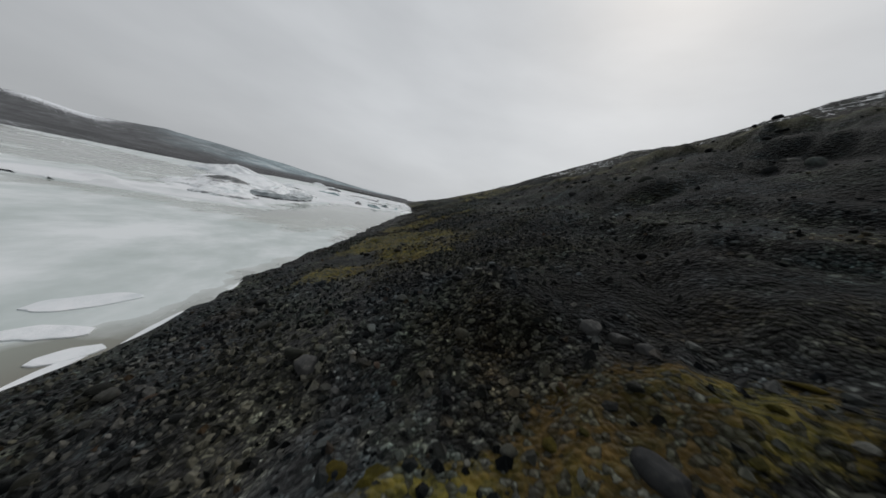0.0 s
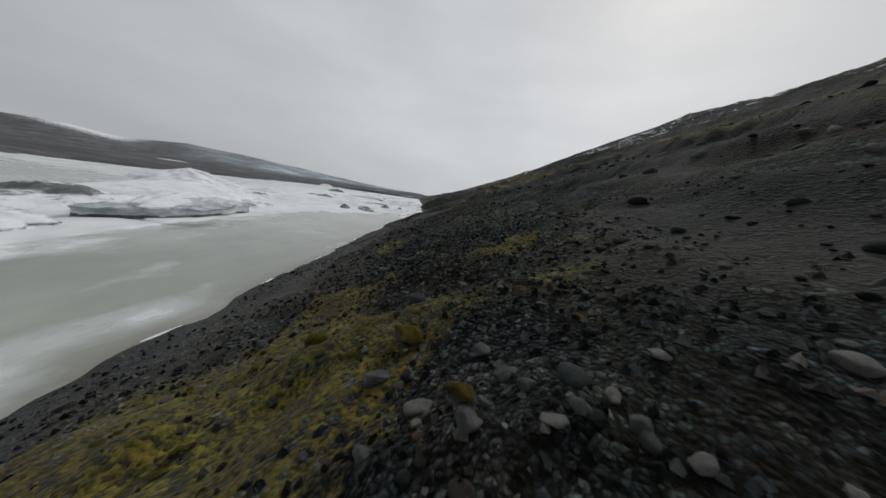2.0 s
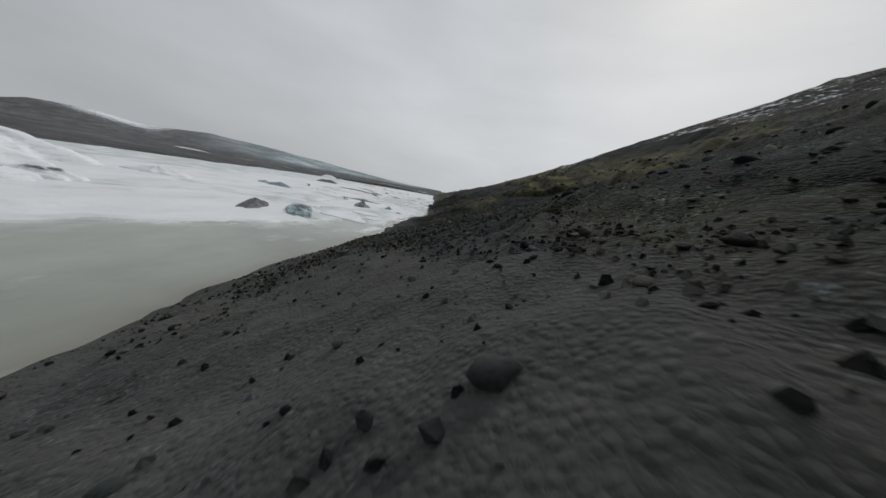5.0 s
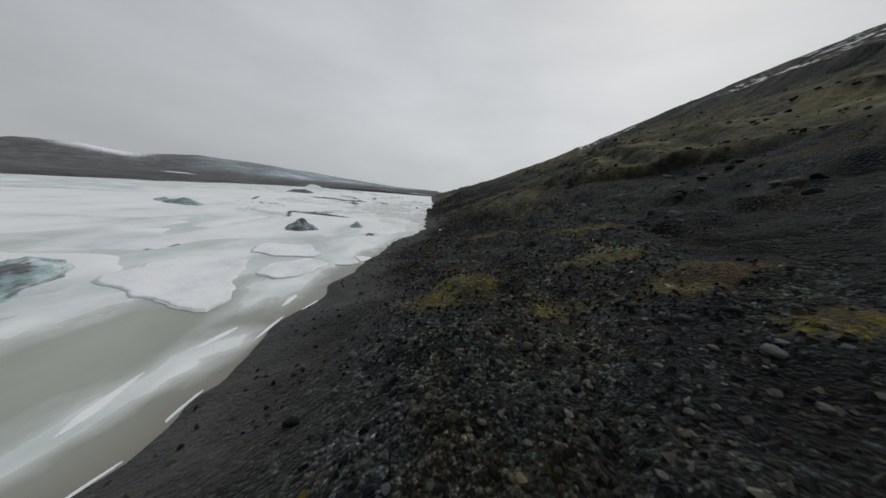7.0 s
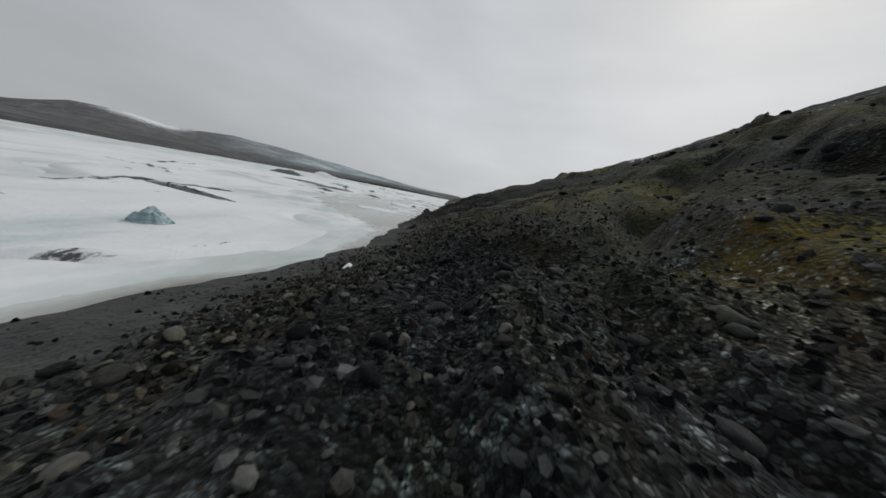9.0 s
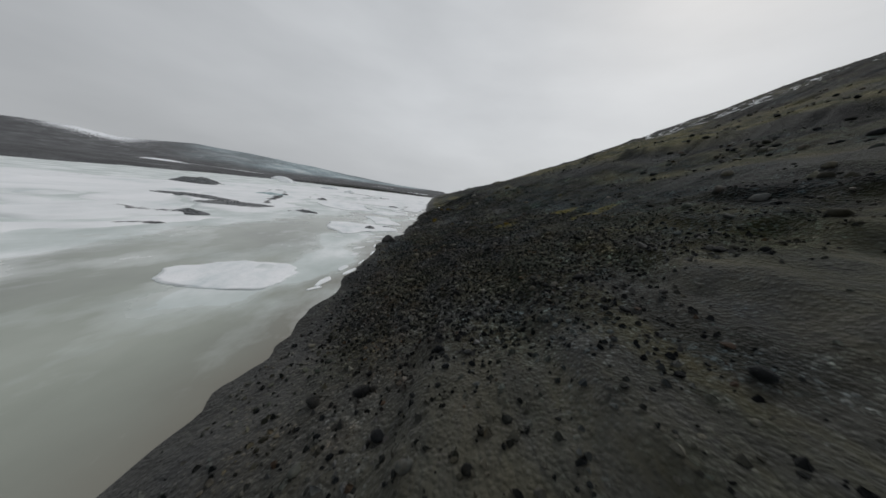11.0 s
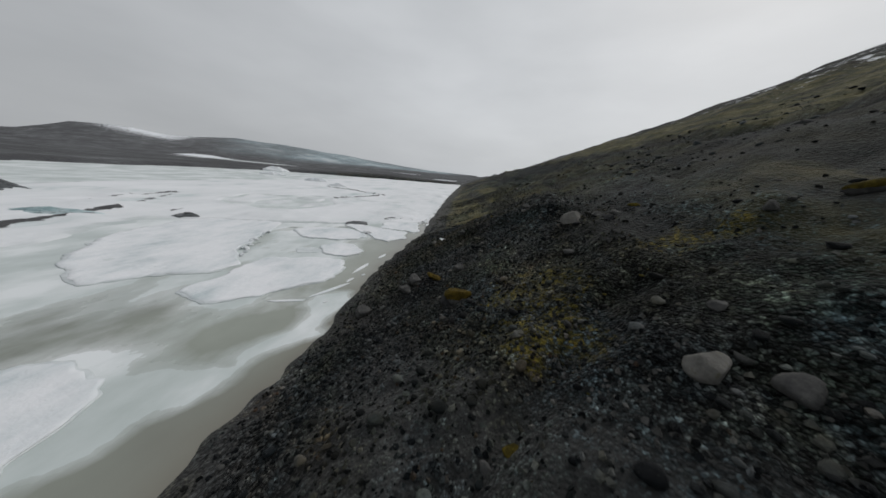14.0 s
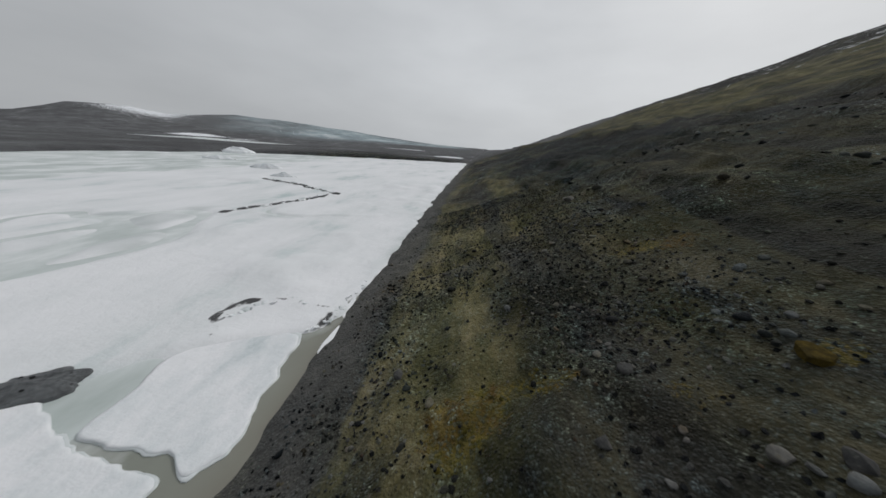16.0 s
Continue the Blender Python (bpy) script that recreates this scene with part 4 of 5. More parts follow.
PLAIN = "flat white ice floe floating at the lake shore"
floe(-12.90, 3.10, 0.62, 0.28, 25, 1)
floe(-12.10, 2.55, 0.42, 0.20, 62, 2)
floe(-13.50, 4.40, 0.9, 0.35, 50, 45)
broken_floe(3, 0.10, "broad white wedge-shaped floe with a raised snowy rim", (-14.4, 71.0), (-10.7, 69.7), (-8.8, 69.1), (-9.1, 70.4), (-10.9, 73.9), (-11.6, 74.9), (-14.4, 74.6))
broken_floe(4, 0.10, PLAIN, (-10.0, 72.9), (-8.8, 72.5), (-8.15, 73.2), (-7.75, 75.0), (-9.0, 75.8), (-10.3, 74.3))
broken_floe(5, 0.10, "rounded oval floe of white snowy ice", (-12.4, 76.1), (-13.0, 78.4), (-10.3, 78.7), (-8.9, 76.9), (-9.1, 76.1), (-10.8, 75.5))
broken_floe(6, 0.09, "small rounded white floe close to the shore", (-7.5, 74.9), (-6.7, 75.2), (-6.45, 75.8), (-7.0, 76.6), (-7.7, 76.2))
broken_floe(7, 0.09, "small rounded white floe close to the shore", (-6.5, 76.0), (-6.1, 76.4), (-6.1, 77.0), (-6.8, 77.2), (-7.0, 76.9))
broken_floe(8, 0.10, "large rounded white floe carrying a black rock", (-8.50, 118.5), (-10.30, 120.4), (-11.50, 123.2), (-10.20, 124.7), (-7.40, 125.0), (-5.00, 124.2), (-4.80, 122.7), (-6.20, 121.5), (-7.20, 120.2), (-7.80, 118.7))
broken_floe(9, 0.11, "long white floe with a bright raised edge", (-7.50, 125.9), (-8.50, 127.7), (-9.40, 129.4), (-10.50, 131.1), (-9.40, 132.2), (-7.40, 131.5), (-6.30, 129.2), (-5.50, 128.0), (-5.10, 126.8), (-6.30, 126.1))
broken_floe(10, 0.06, "thin wet sliver of ice beside a floe", (-7.10, 125.7), (-5.80, 125.9), (-5.40, 125.6), (-6.30, 125.0), (-6.90, 125.1))
broken_floe(11, 0.06, "thin wet sliver of ice beside a floe", (-5.60, 124.9), (-4.80, 125.6), (-4.65, 125.4), (-5.20, 124.6))
broken_floe(32, 0.10, "large wedge-shaped white floe beside open brown water", (-9.10, 135.0), (-7.70, 136.2), (-6.80, 137.4), (-5.85, 139.1), (-6.60, 141.5), (-8.70, 141.2), (-10.60, 139.9), (-10.50, 138.0), (-10.60, 135.8))
broken_floe(13, 0.10, "very large flat white floe split from the ice sheet", (-17.40, 136.6), (-14.20, 134.6), (-12.40, 136.8), (-11.00, 137.7), (-10.80, 138.9), (-12.00, 139.7), (-13.50, 142.1), (-15.20, 148.0), (-19.00, 149.6), (-21.80, 145.5), (-20.50, 139.5))
broken_floe(14, 0.11, "white floe with a jagged broken edge", (-11.40, 144.4), (-13.80, 147.0), (-11.80, 148.7), (-9.40, 148.5), (-7.70, 147.2), (-8.00, 145.9), (-9.30, 145.0))
broken_floe(15, 0.10, "small white floe rafted against its neighbours", (-8.50, 142.0), (-9.50, 143.2), (-8.90, 144.4), (-7.60, 144.6), (-6.50, 143.5), (-6.40, 142.7), (-7.00, 141.9))
broken_floe(16, 0.07, PLAIN, (-9.80, 141.5), (-10.40, 142.3), (-9.60, 143.0), (-8.70, 142.6), (-8.70, 142.0))
broken_floe(17, 0.12, "white floe with a wet lobed edge at the shore", (-7.10, 146.5), (-5.80, 146.3), (-5.10, 147.4), (-5.20, 149.2), (-5.40, 150.3), (-7.80, 150.3), (-10.50, 151.2), (-11.20, 149.9), (-9.20, 148.7), (-7.50, 147.4))
broken_floe(18, 0.11, "white floe with a broken wet tip at the shore", (-5.50, 150.4), (-4.90, 150.2), (-4.60, 150.8), (-5.00, 152.4), (-5.40, 154.6), (-7.60, 154.6), (-8.40, 152.6), (-8.20, 150.5), (-6.80, 150.4))
broken_floe(40, 0.08, "broad white floe drifting on grey-green water", (-10.80, 107.6), (-9.60, 108.8), (-8.80, 109.6), (-7.30, 109.5), (-6.40, 108.7), (-6.40, 107.6), (-6.60, 106.7), (-7.50, 106.3), (-10.20, 106.2))
floe(-5.20, 108.15, 0.62, 0.17, 86, 41)
floe(-4.70, 109.75, 0.62, 0.13, 78, 42)
floe(-5.20, 107.3, 0.30, 0.10, 62, 43)
floe(-5.15, 110.1, 0.5, 0.16, 82, 44)
STRIP = "narrow strip of white ice drifting along the shore"
for i, (fx, fy, fa, fb, turn) in enumerate([(-6.70, 119.35, 0.85, 0.30, 40), (-5.75, 118.8, 0.75, 0.22, 55), (-5.70, 116.7, 0.48, 0.13, 58), (-4.85, 118.7, 0.42, 0.06, 70), (-5.25, 117.5, 0.30, 0.07, 62),
                                            (-8.10, 117.2, 0.40, 0.10, 48), (-5.80, 114.6, 0.60, 0.14, 66), (-5.50, 112.9, 0.50, 0.12, 74), (-6.55, 136.25, 0.75, 0.10, 22), (-5.55, 137.6, 0.95, 0.12, 64),
                                            (-5.25, 138.9, 0.34, 0.07, 80), (-5.40, 140.7, 0.85, 0.13, 84), (-4.95, 139.7, 0.16, 0.06, 70), (-5.10, 142.9, 0.45, 0.12, 78), (-5.15, 136.6, 0.14, 0.05, 50),
                                            (-8.0, 66.2, 0.75, 0.10, 98), (-7.75, 68.2, 0.60, 0.09, 80), (-7.3, 70.6, 0.50, 0.10, 96)]):
    floe(fx, fy, fa, fb, turn, 200 + i, 0.05 + 0.004 * (i % 5), STRIP, "ice_strip", "ice strips along the shore", 1.7, 0.35 - 0.1 * (i % 8))


def shore_snow(y, length, width, seed):
    x = float(shore(np.array([y]))[0])
    t = math.degrees(math.atan2(2.0, float(shore(np.array([y + 1.0]))[0] - shore(np.array([y - 1.0]))[0])))
    floe(x - 0.02, y, length * 0.8, width * 0.6, t, seed, 0.06, "narrow patch of old snow along the water's edge", "snow_patch", "snow patches along the shore", 2.0)


for i, (sy, sl, sw) in enumerate([(2.2, 0.7, 0.16), (3.8, 0.9, 0.13), (6.4, 0.9, 0.07), (31.4, 0.4, 0.06), (34.8, 0.5, 0.06), (38.8, 0.5, 0.06), (64.9, 0.5, 0.05), (66.2, 0.5, 0.06), (68.9, 0.9, 0.08),
                                  (70.4, 0.5, 0.06), (111.5, 0.6, 0.09), (113.8, 0.8, 0.12), (115.6, 0.6, 0.12), (154.6, 1.0, 0.22), (156.8, 1.1, 0.20), (159.6, 1.3, 0.18), (163, 1.6, 0.18), (22.3, 0.6, 0.08), (26.8, 0.7, 0.08)]):
    shore_snow(sy, sl, sw, 300 + i)


# ---- icebergs and rocks on the ice ----
def iceberg(x, y, a, b, h, heading, seed, grime_and_shade, label, name="iceberg", rubble=0, level=4, peak=0.6, bands=(), under=0.0, blue=False):
    """A lump of glacier ice standing in the lake ice. peak: low for a slab, above one for a pyramid;
    bands: dark layers and painted undercut shade (height 0 to 1, thickness, strength); under: how far the foot is
    melted back."""
    n, m = (84, 30) if level == 4 else (36, 12)
    th = np.linspace(0, 2 * np.pi, n, endpoint=False)
    rho = 1 - (1 - np.linspace(0, 1, m)) ** 1.5
    TH, RH = np.meshgrid(th, rho)
    cx, cy = RH * np.cos(TH), RH * np.sin(TH)
    out = 1 + 0.22 * vnoise(np.cos(TH) * 1.6 + seed * 7.7, np.sin(TH) * 1.6, seed) + 0.10 * vnoise(np.cos(TH) * 5 + seed, np.sin(TH) * 5, seed + 1)
    sharp = 1 - np.abs(fbm(cx * 1.5 + seed * 3.3, cy * 1.9, 5, seed + 2)) * 1.7
    steps = fbm(cx * 2.4 - seed, cy * 1.2 + seed, 4, seed + 3)
    body = np.clip(1 - RH, 0, 1) ** peak * (0.62 + 0.38 * sharp + 0.30 * steps)
    body = body * (1 - smooth(0.95, 1.0, RH)) + 0.05 * fbm(cx * 7, cy * 7, 3, seed + 4)
    rise = body / body.max()
    z = h * rise
    z[-1] = -0.12
    out = out * (1 - under * smooth(0.86, 1.0, RH) * (0.6 + 0.4 * vnoise(np.cos(TH) * 3 + seed, np.sin(TH) * 3, seed + 5)))
    co = np.stack([a * cx * out, b * cy * out, z], -1).reshape(-1, 3)
    i = np.arange(m * n).reshape(m, n)
    j = np.roll(i, -1, axis=1)
    me = raw_mesh(name, co, np.stack([i[:-1], i[1:], j[1:], j[:-1]], -1).reshape(-1, 4))
    dark = np.full(rise.shape, float(grime_and_shade))
    for level_z, thick, amp in bands:
        dark = dark + amp * np.exp(-((rise + 0.12 * steps - level_z) / thick) ** 2)
    put_attr(me, "grime_and_shade", dark)
    mat = {True: M_BLUE, False: M_BERG}.get(blue, M_GREYICE)
    if rubble:
        ob = new(name)
        part("ice_body", me, mat, ob, "dirty grey glacier ice")
    else:
        ob = part(name, me, mat)
    ob.matrix_basis = pose(x, y, 0.03, 0, 0, heading)
    tagged(ob, label, "iceberg", "icebergs in the lake ice")
    if rubble:
        r0 = np.random.RandomState(seed)
        vs, fs, base = [], [], 0
        for k in range(rubble):
            lc, lf = lump(1, seed * 50 + k)
            q = r0.randint(0, (m - 4) * n)
            vs.append(lc * r0.uniform(0.025, 0.07) * min(1.4, 0.6 + 0.3 * a) + co[q])
            fs.append(lf + base)
            base += len(lc)
        part("rock_debris", raw_mesh("rock_debris", np.concatenate(vs), np.concatenate(fs)), M_DEBRIS, ob, "black rock debris melted out of the ice")["kind"] = "stuff"
    return ob


iceberg(-29.1, 35.8, 7.2, 3.8, 1.7, 82, 1, 0.26, "long white iceberg with a dark layered crest", peak=0.55, bands=((0.85, 0.22, 0.26),))
# the lowest band paints the shadow under the overhang
iceberg(-24.1, 40.3, 6.8, 2.4, 1.5, 82, 2, 0.10, "long grey iceberg slab with banded flank and shade painted at its undercut base", peak=0.30, bands=((0.55, 0.12, 0.24), (0.30, 0.05, 0.16), (0.04, 0.07, 0.6)), under=0.22, blue="grey")
iceberg(-24.9, 40.6, 6.3, 1.9, 1.75, 82, 33, 0.06, "snow-white iceberg crest behind a grey slab", peak=0.35)
iceberg(-25.2, 49.8, 3.6, 1.6, 0.9, 75, 32, 0.20, "white iceberg with dark grey cracks", peak=0.35, bands=((0.5, 0.2, 0.16),))
iceberg(-25.2, 28.8, 3.6, 1.8, 0.8, 70, 3, 0.16, "ragged white iceberg ridge streaked with dark dirt", peak=0.5, bands=((0.2, 0.15, 0.22),))
iceberg(-34.6, 54.8, 9.5, 4.6, 1.7, 65, 4, 0.02, "bright white humped iceberg among pack ice")
iceberg(-50.0, 71.8, 8.0, 5.0, 2.9, 30, 5, 0.02, "broad white iceberg with a low peak frozen in place", peak=0.75)
iceberg(-43.6, 65.8, 7.0, 3.5, 1.5, 40, 6, 0.06, "snowy white iceberg leaning in pack ice")
iceberg(-32.6, 63.8, 3.0, 1.6, 0.9, 30, 7, 0.22, "small white iceberg with dark cracks", bands=((0.8, 0.15, 0.2),))
iceberg(-39.6, 79.8, 4.0, 2.0, 0.9, 10, 8, 0.12, "small white iceberg with grey streaks")
iceberg(-15.3, 69.3, 2.7, 1.15, 0.8, 118, 9, 0.30, "blue-green block of glacier ice streaked with rock dust", peak=0.4, bands=((0.95, 0.2, 0.4),), blue=True)
iceberg(-18.9, 68.0, 2.7, 1.0, 0.75, 100, 10, 0.56, "dark gravel-covered ice mound beside open water", rubble=30, peak=0.7)
iceberg(-31.5, 93.5, 2.6, 0.8, 0.8, -8, 11, 0.30, "row of blue-black ice fins standing in snow", blue=True)
iceberg(-35.0, 95.0, 1.8, 0.8, 0.5, -15, 12, 0.28, "small blue-black ice fin standing in snow", blue=True)
iceberg(-13.4, 83.9, 1.3, 0.9, 0.95, 20, 13, 0.40, "dark blue-grey lump of glacier ice on white ice", peak=0.85, blue=True)
iceberg(-10.1, 87.4, 0.6, 0.35, 0.6, 35, 14, 0.20, "small green-grey ice pinnacle on white ice", blue=True)
iceberg(-16.5, 94.6, 3.2, 0.55, 0.25, -8, 15, 0.50, "low black dirt-covered ice ridge", rubble=30)
iceberg(-20.20, 118.5, 1.3, 0.7, 0.35, 5, 16, 0.50, "low black dirt-covered ice ridge", rubble=16)
iceberg(-44.70, 147, 4.2, 2.2, 1.15, 10, 17, 0.56, "black gravel-covered ice mound on the frozen lake", rubble=40, peak=0.8)
iceberg(-22.50, 126.6, 3.6, 1.6, 0.30, 35, 18, 0.58, "low black dirt-covered ice ridge", rubble=50)
iceberg(-29.20, 128.6, 4.2, 1.0, 0.28, 8, 19, 0.55, "low black dirt-covered ice ridge", rubble=30)
iceberg(-16.10, 127.6, 1.5, 0.45, 0.26, 20, 29, 0.56, "low black dirt-covered ice ridge", rubble=14)
iceberg(-77.20, 226, 5.0, 2.5, 1.8, 10, 20, 0.02, "distant white snow-covered iceberg by the far shore")
iceberg(-22.40, 146.2, 0.9, 0.45, 0.38, 30, 21, 0.50, "small black rock-strewn ice lump on white ice", rubble=14)
iceberg(-29.20, 143.0, 2.8, 0.8, 0.4, 20, 22, 0.28, "grey-green slab of ice pushed up at a crack", blue=True)
iceberg(-42.20, 196, 3.5, 1.2, 1.0, 0, 23, 0.20, "grey ice pinnacles at the lake's far end")
iceberg(-31.90, 188, 2.0, 0.7, 0.8, 10, 24, 0.22, "grey ice pinnacles at the lake's far end")
iceberg(-62.20, 205, 4, 1.5, 0.9, 0, 25, 0.06, "low white iceberg by the far shore")
iceberg(-10.55, 151.2, 1.15, 0.62, 0.24, 30, 26, 0.56, "flat dark grey ice lump covered with rock dust", rubble=6, peak=0.45, blue="grey")
iceberg(-8.75, 154.7, 0.5, 0.24, 0.09, 70, 30, 0.40, "small black rock-strewn ice lump on white ice", rubble=14, level=3)
iceberg(-8.20, 148.1, 0.6, 0.26, 0.16, 25, 31, 0.36, "small grey dirt-streaked ice lump on a white floe", rubble=10, level=3)
iceberg(-7.30, 122.5, 0.42, 0.30, 0.26, 10, 27, 0.52, "small black rock-strewn ice lump on a white floe", rubble=10, level=3)
iceberg(-6.10, 124.4, 0.45, 0.16, 0.12, 20, 28, 0.50, "small black rock-strewn ice lump on a white floe", rubble=8, level=3)


# ---- pressure ridges ----
BLOCKS = []
for i in range(5):
    co, faces = lump(2, 860 + i, 0.0, 0.32, 16)
    me = raw_mesh("ice_block", co * 0.5, faces, False)
    me.materials.append((M_FLOE, M_WETICE)[i % 2])
    BLOCKS.append(me)


def pressure_ridge(seed, count, size, label, *bends):
    """Tilted slabs of broken ice piled along a crack."""
    r = np.random.RandomState(seed)
    run = np.array(bends, float)
    ob = new("pressure_ridge")
    ob.location = (run[0][0], run[0][1], 0.05)
    tagged(ob, label, "ice ridge", "pressure ridges in the lake ice")
    for k in range(count):
        f = (k + 0.8 * r.rand()) / count * (len(run) - 1)
        i = min(int(f), len(run) - 2)
        px, py = run[i] + (run[i + 1] - run[i]) * (f - i) + r.normal(0, 0.35 * size, 2)
        d = size * r.uniform(0.45, 1.2)
        block = new("ice_block", BLOCKS[r.randint(5)])
        block.parent = ob
        block.matrix_basis = pose(px - run[0][0], py - run[0][1], 0.10 * d, r.uniform(-28, 28), r.uniform(-28, 28), r.uniform(0, 360)) @ Matrix.Diagonal((d, d * r.uniform(0.6, 1.0), d, 1))


pressure_ridge(1, 26, 0.34, "low ridge of broken grey-white ice slabs on the lake", (-8.60, 154.6), (-8.40, 155.6), (-7.40, 156.6), (-6.20, 156.2))
pressure_ridge(2, 22, 0.30, "broken white ice slabs pushed up at the shore", (-5.40, 154.9), (-4.95, 155.6), (-4.85, 157.5), (-4.90, 160.0))
pressure_ridge(3, 16, 0.7, "line of tilted grey ice slabs along a crack", (-20.60, 167.5), (-19.60, 171.0), (-17.90, 178.0))
pressure_ridge(4, 18, 0.8, "line of tilted grey ice slabs along a crack", (-18.10, 178.8), (-24.20, 182.0), (-31.20, 184.0))
pressure_ridge(5, 14, 0.35, "broken white ice slabs between two floes", (-11.80, 139.9), (-12.80, 141.2), (-13.60, 142.6), (-14.40, 145.0))


# ---- placed stones ----
def stone(x, y, size, kind, seed, flat=0.74):
    mats = {"g": (M_GREY, "grey basalt boulder lying on dark gravel"), "p": (M_PALE, "pale grey rounded stone lying on dark gravel"),
            "d": (M_DARK, "dark angular basalt rock half sunk in gravel"), "m": (M_GREY, "grey boulder capped with yellow-green moss"),
            "y": (M_MOSS, "rounded cushion of yellow moss over a stone"), "s": (M_FLOE, "leftover lump of old white snow on gravel")}
    mat, label = mats[kind]
    rng = np.random.RandomState(seed + 900)
    co, faces = lump(4 if size > 0.5 else 3, seed + 400, 0.12 if size > 0.5 and kind != "y" else 0.0, {"y": 0.36, "s": 0.4}.get(kind, flat), 15)
    name = {"y": "moss_cushion", "s": "snow_lump"}.get(kind, "boulder")
    me = raw_mesh(name, co * size * 0.5, faces)
    if kind == "m":
        ob = new(name)
        part("rock", me, mat, ob)
        up = np.clip((co[:, 2] - 0.12) * 1.6 + 0.35 * np.array([noise.noise(Vector(c) * 2.3 + Vector((0, seed, 0))) for c in co]), -0.4, 0.5)
        part("moss", raw_mesh("moss", co * size * 0.5 * (1 + 0.16 * up)[:, None], faces), M_MOSS, ob, "yellow-green moss grown over the top")
    else:
        ob = part(name, me, mat)
    ob.matrix_basis = pose(x, y, ground_z(x, y) + size * (0.12 if kind != "y" else 0.04), rng.uniform(-12, 12), rng.uniform(-12, 12) - 15, rng.uniform(0, 360))
    tagged(ob, label, {"y": "moss", "s": "snow"}.get(kind, "boulder"), {"y": "moss cushions", "s": ""}.get(kind, "boulders on the slope"))
    return ob


stone(-7.93, 0.69, 0.35, "g", 0)
stone(-5.13, 0.14, 0.23, "g", 1)
stone(-4.99, -0.08, 0.24, "g", 2)
stone(-4.90, -0.30, 0.20, "g", 3)
stone(-4.36, -0.94, 0.22, "y", 4)
stone(-7.30, -0.74, 0.21, "y", 5)
stone(-5.66, -1.21, 0.26, "d", 6)
stone(-4.64, 13.90, 0.26, "p", 7)
stone(-4.27, 13.75, 0.25, "g", 8)
stone(-5.44, 14.26, 0.40, "g", 9)
stone(-3.89, 14.19, 0.22, "y", 10)
stone(-4.38, 14.50, 0.31, "m", 11)
stone(-3.66, 12.59, 0.24, "m", 12)
stone(-2.99, 12.55, 0.27, "m", 13)
stone(-2.84, 12.27, 0.17, "g", 14)
stone(-2.61, 13.16, 0.21, "p", 15)
stone(-2.51, 12.46, 0.21, "g", 16)
stone(-3.35, 12.87, 0.23, "g", 17)
stone(-3.34, 12.20, 0.16, "y", 18)
stone(-4.33, 12.31, 0.13, "p", 19)
stone(-5.77, 13.22, 0.18, "p", 20)
stone(-5.05, 12.81, 0.12, "p", 21)
stone(-3.10, 12.22, 0.16, "g", 22)
stone(-1.13, 13.21, 0.44, "g", 23, 0.55)
stone(-2.68, 22.30, 0.19, "g", 24)
stone(-2.07, 22.12, 0.17, "g", 25)
stone(-3.68, 22.27, 0.16, "p", 26)
stone(-2.70, 22.93, 0.14, "p", 27)
stone(-1.70, 72.31, 0.18, "p", 28)
stone(-1.46, 72.04, 0.20, "p", 29)
stone(-1.12, 72.00, 0.20, "p", 30)
stone(-0.49, 72.77, 0.23, "d", 31)
stone(1.34, 72.61, 0.32, "d", 32)
stone(0.87, 71.91, 0.47, "d", 33)
stone(-2.32, 73.73, 0.20, "d", 34)
stone(-0.15, 81.09, 0.14, "p", 35)
stone(0.50, 81.00, 0.13, "p", 36)
stone(0.65, 81.04, 0.13, "p", 37)
stone(-2.24, 85.09, 0.32, "s", 38)
stone(2.15, 80.52, 0.12, "g", 39)
stone(-2.57, 95.72, 0.50, "d", 40)
stone(-4.45, 117.10, 1.20, "g", 41, 0.6)
stone(-1.41, 118.41, 0.39, "g", 42)
stone(-0.38, 116.53, 0.23, "p", 43)
stone(2.93, 117.47, 0.53, "m", 44)
stone(3.11, 115.56, 0.23, "g", 45)
stone(1.49, 120.33, 0.42, "g", 46)
stone(3.44, 115.18, 0.53, "y", 47)
stone(-0.21, 134.76, 0.69, "d", 48)
stone(-1.55, 126.76, 0.60, "m", 49)
stone(3.10, 130.69, 0.43, "p", 50)
stone(3.62, 130.29, 0.39, "g", 51)
stone(5.96, 133.75, 0.39, "g", 52)
stone(-3.19, 135.49, 0.68, "g", 53)
stone(-1.84, 136.20, 0.50, "g", 54)
stone(0.02, 134.67, 0.81, "m", 55)
stone(0.70, 130.16, 0.24, "g", 56)
stone(1.00, 130.30, 0.24, "y", 57)
stone(3.74, 131.57, 0.24, "g", 58)
stone(11.38, 139.54, 0.81, "d", 59)
stone(7.13, 133.47, 0.50, "m", 60)
stone(3.30, 136.79, 0.83, "p", 61, 0.55)
stone(-1.62, 136.66, 0.53, "g", 62)
stone(-0.83, 136.45, 0.77, "y", 63)
stone(-0.15, 136.56, 0.49, "g", 64)
stone(5.08, 136.70, 0.40, "y", 65)
stone(4.01, 136.64, 0.38, "g", 66)
stone(4.40, 136.36, 0.35, "g", 67)
stone(2.82, 134.97, 0.30, "g", 68)
stone(4.02, 135.86, 0.35, "d", 69)
stone(0.67, 138.71, 0.17, "p", 70)
stone(-1.84, 142.71, 0.36, "p", 71)
stone(3.40, 136.30, 0.33, "d", 72)
stone(3.56, 134.69, 0.20, "g", 73)
stone(3.97, 150.37, 0.29, "p", 74)
stone(4.48, 150.24, 0.30, "g", 75)
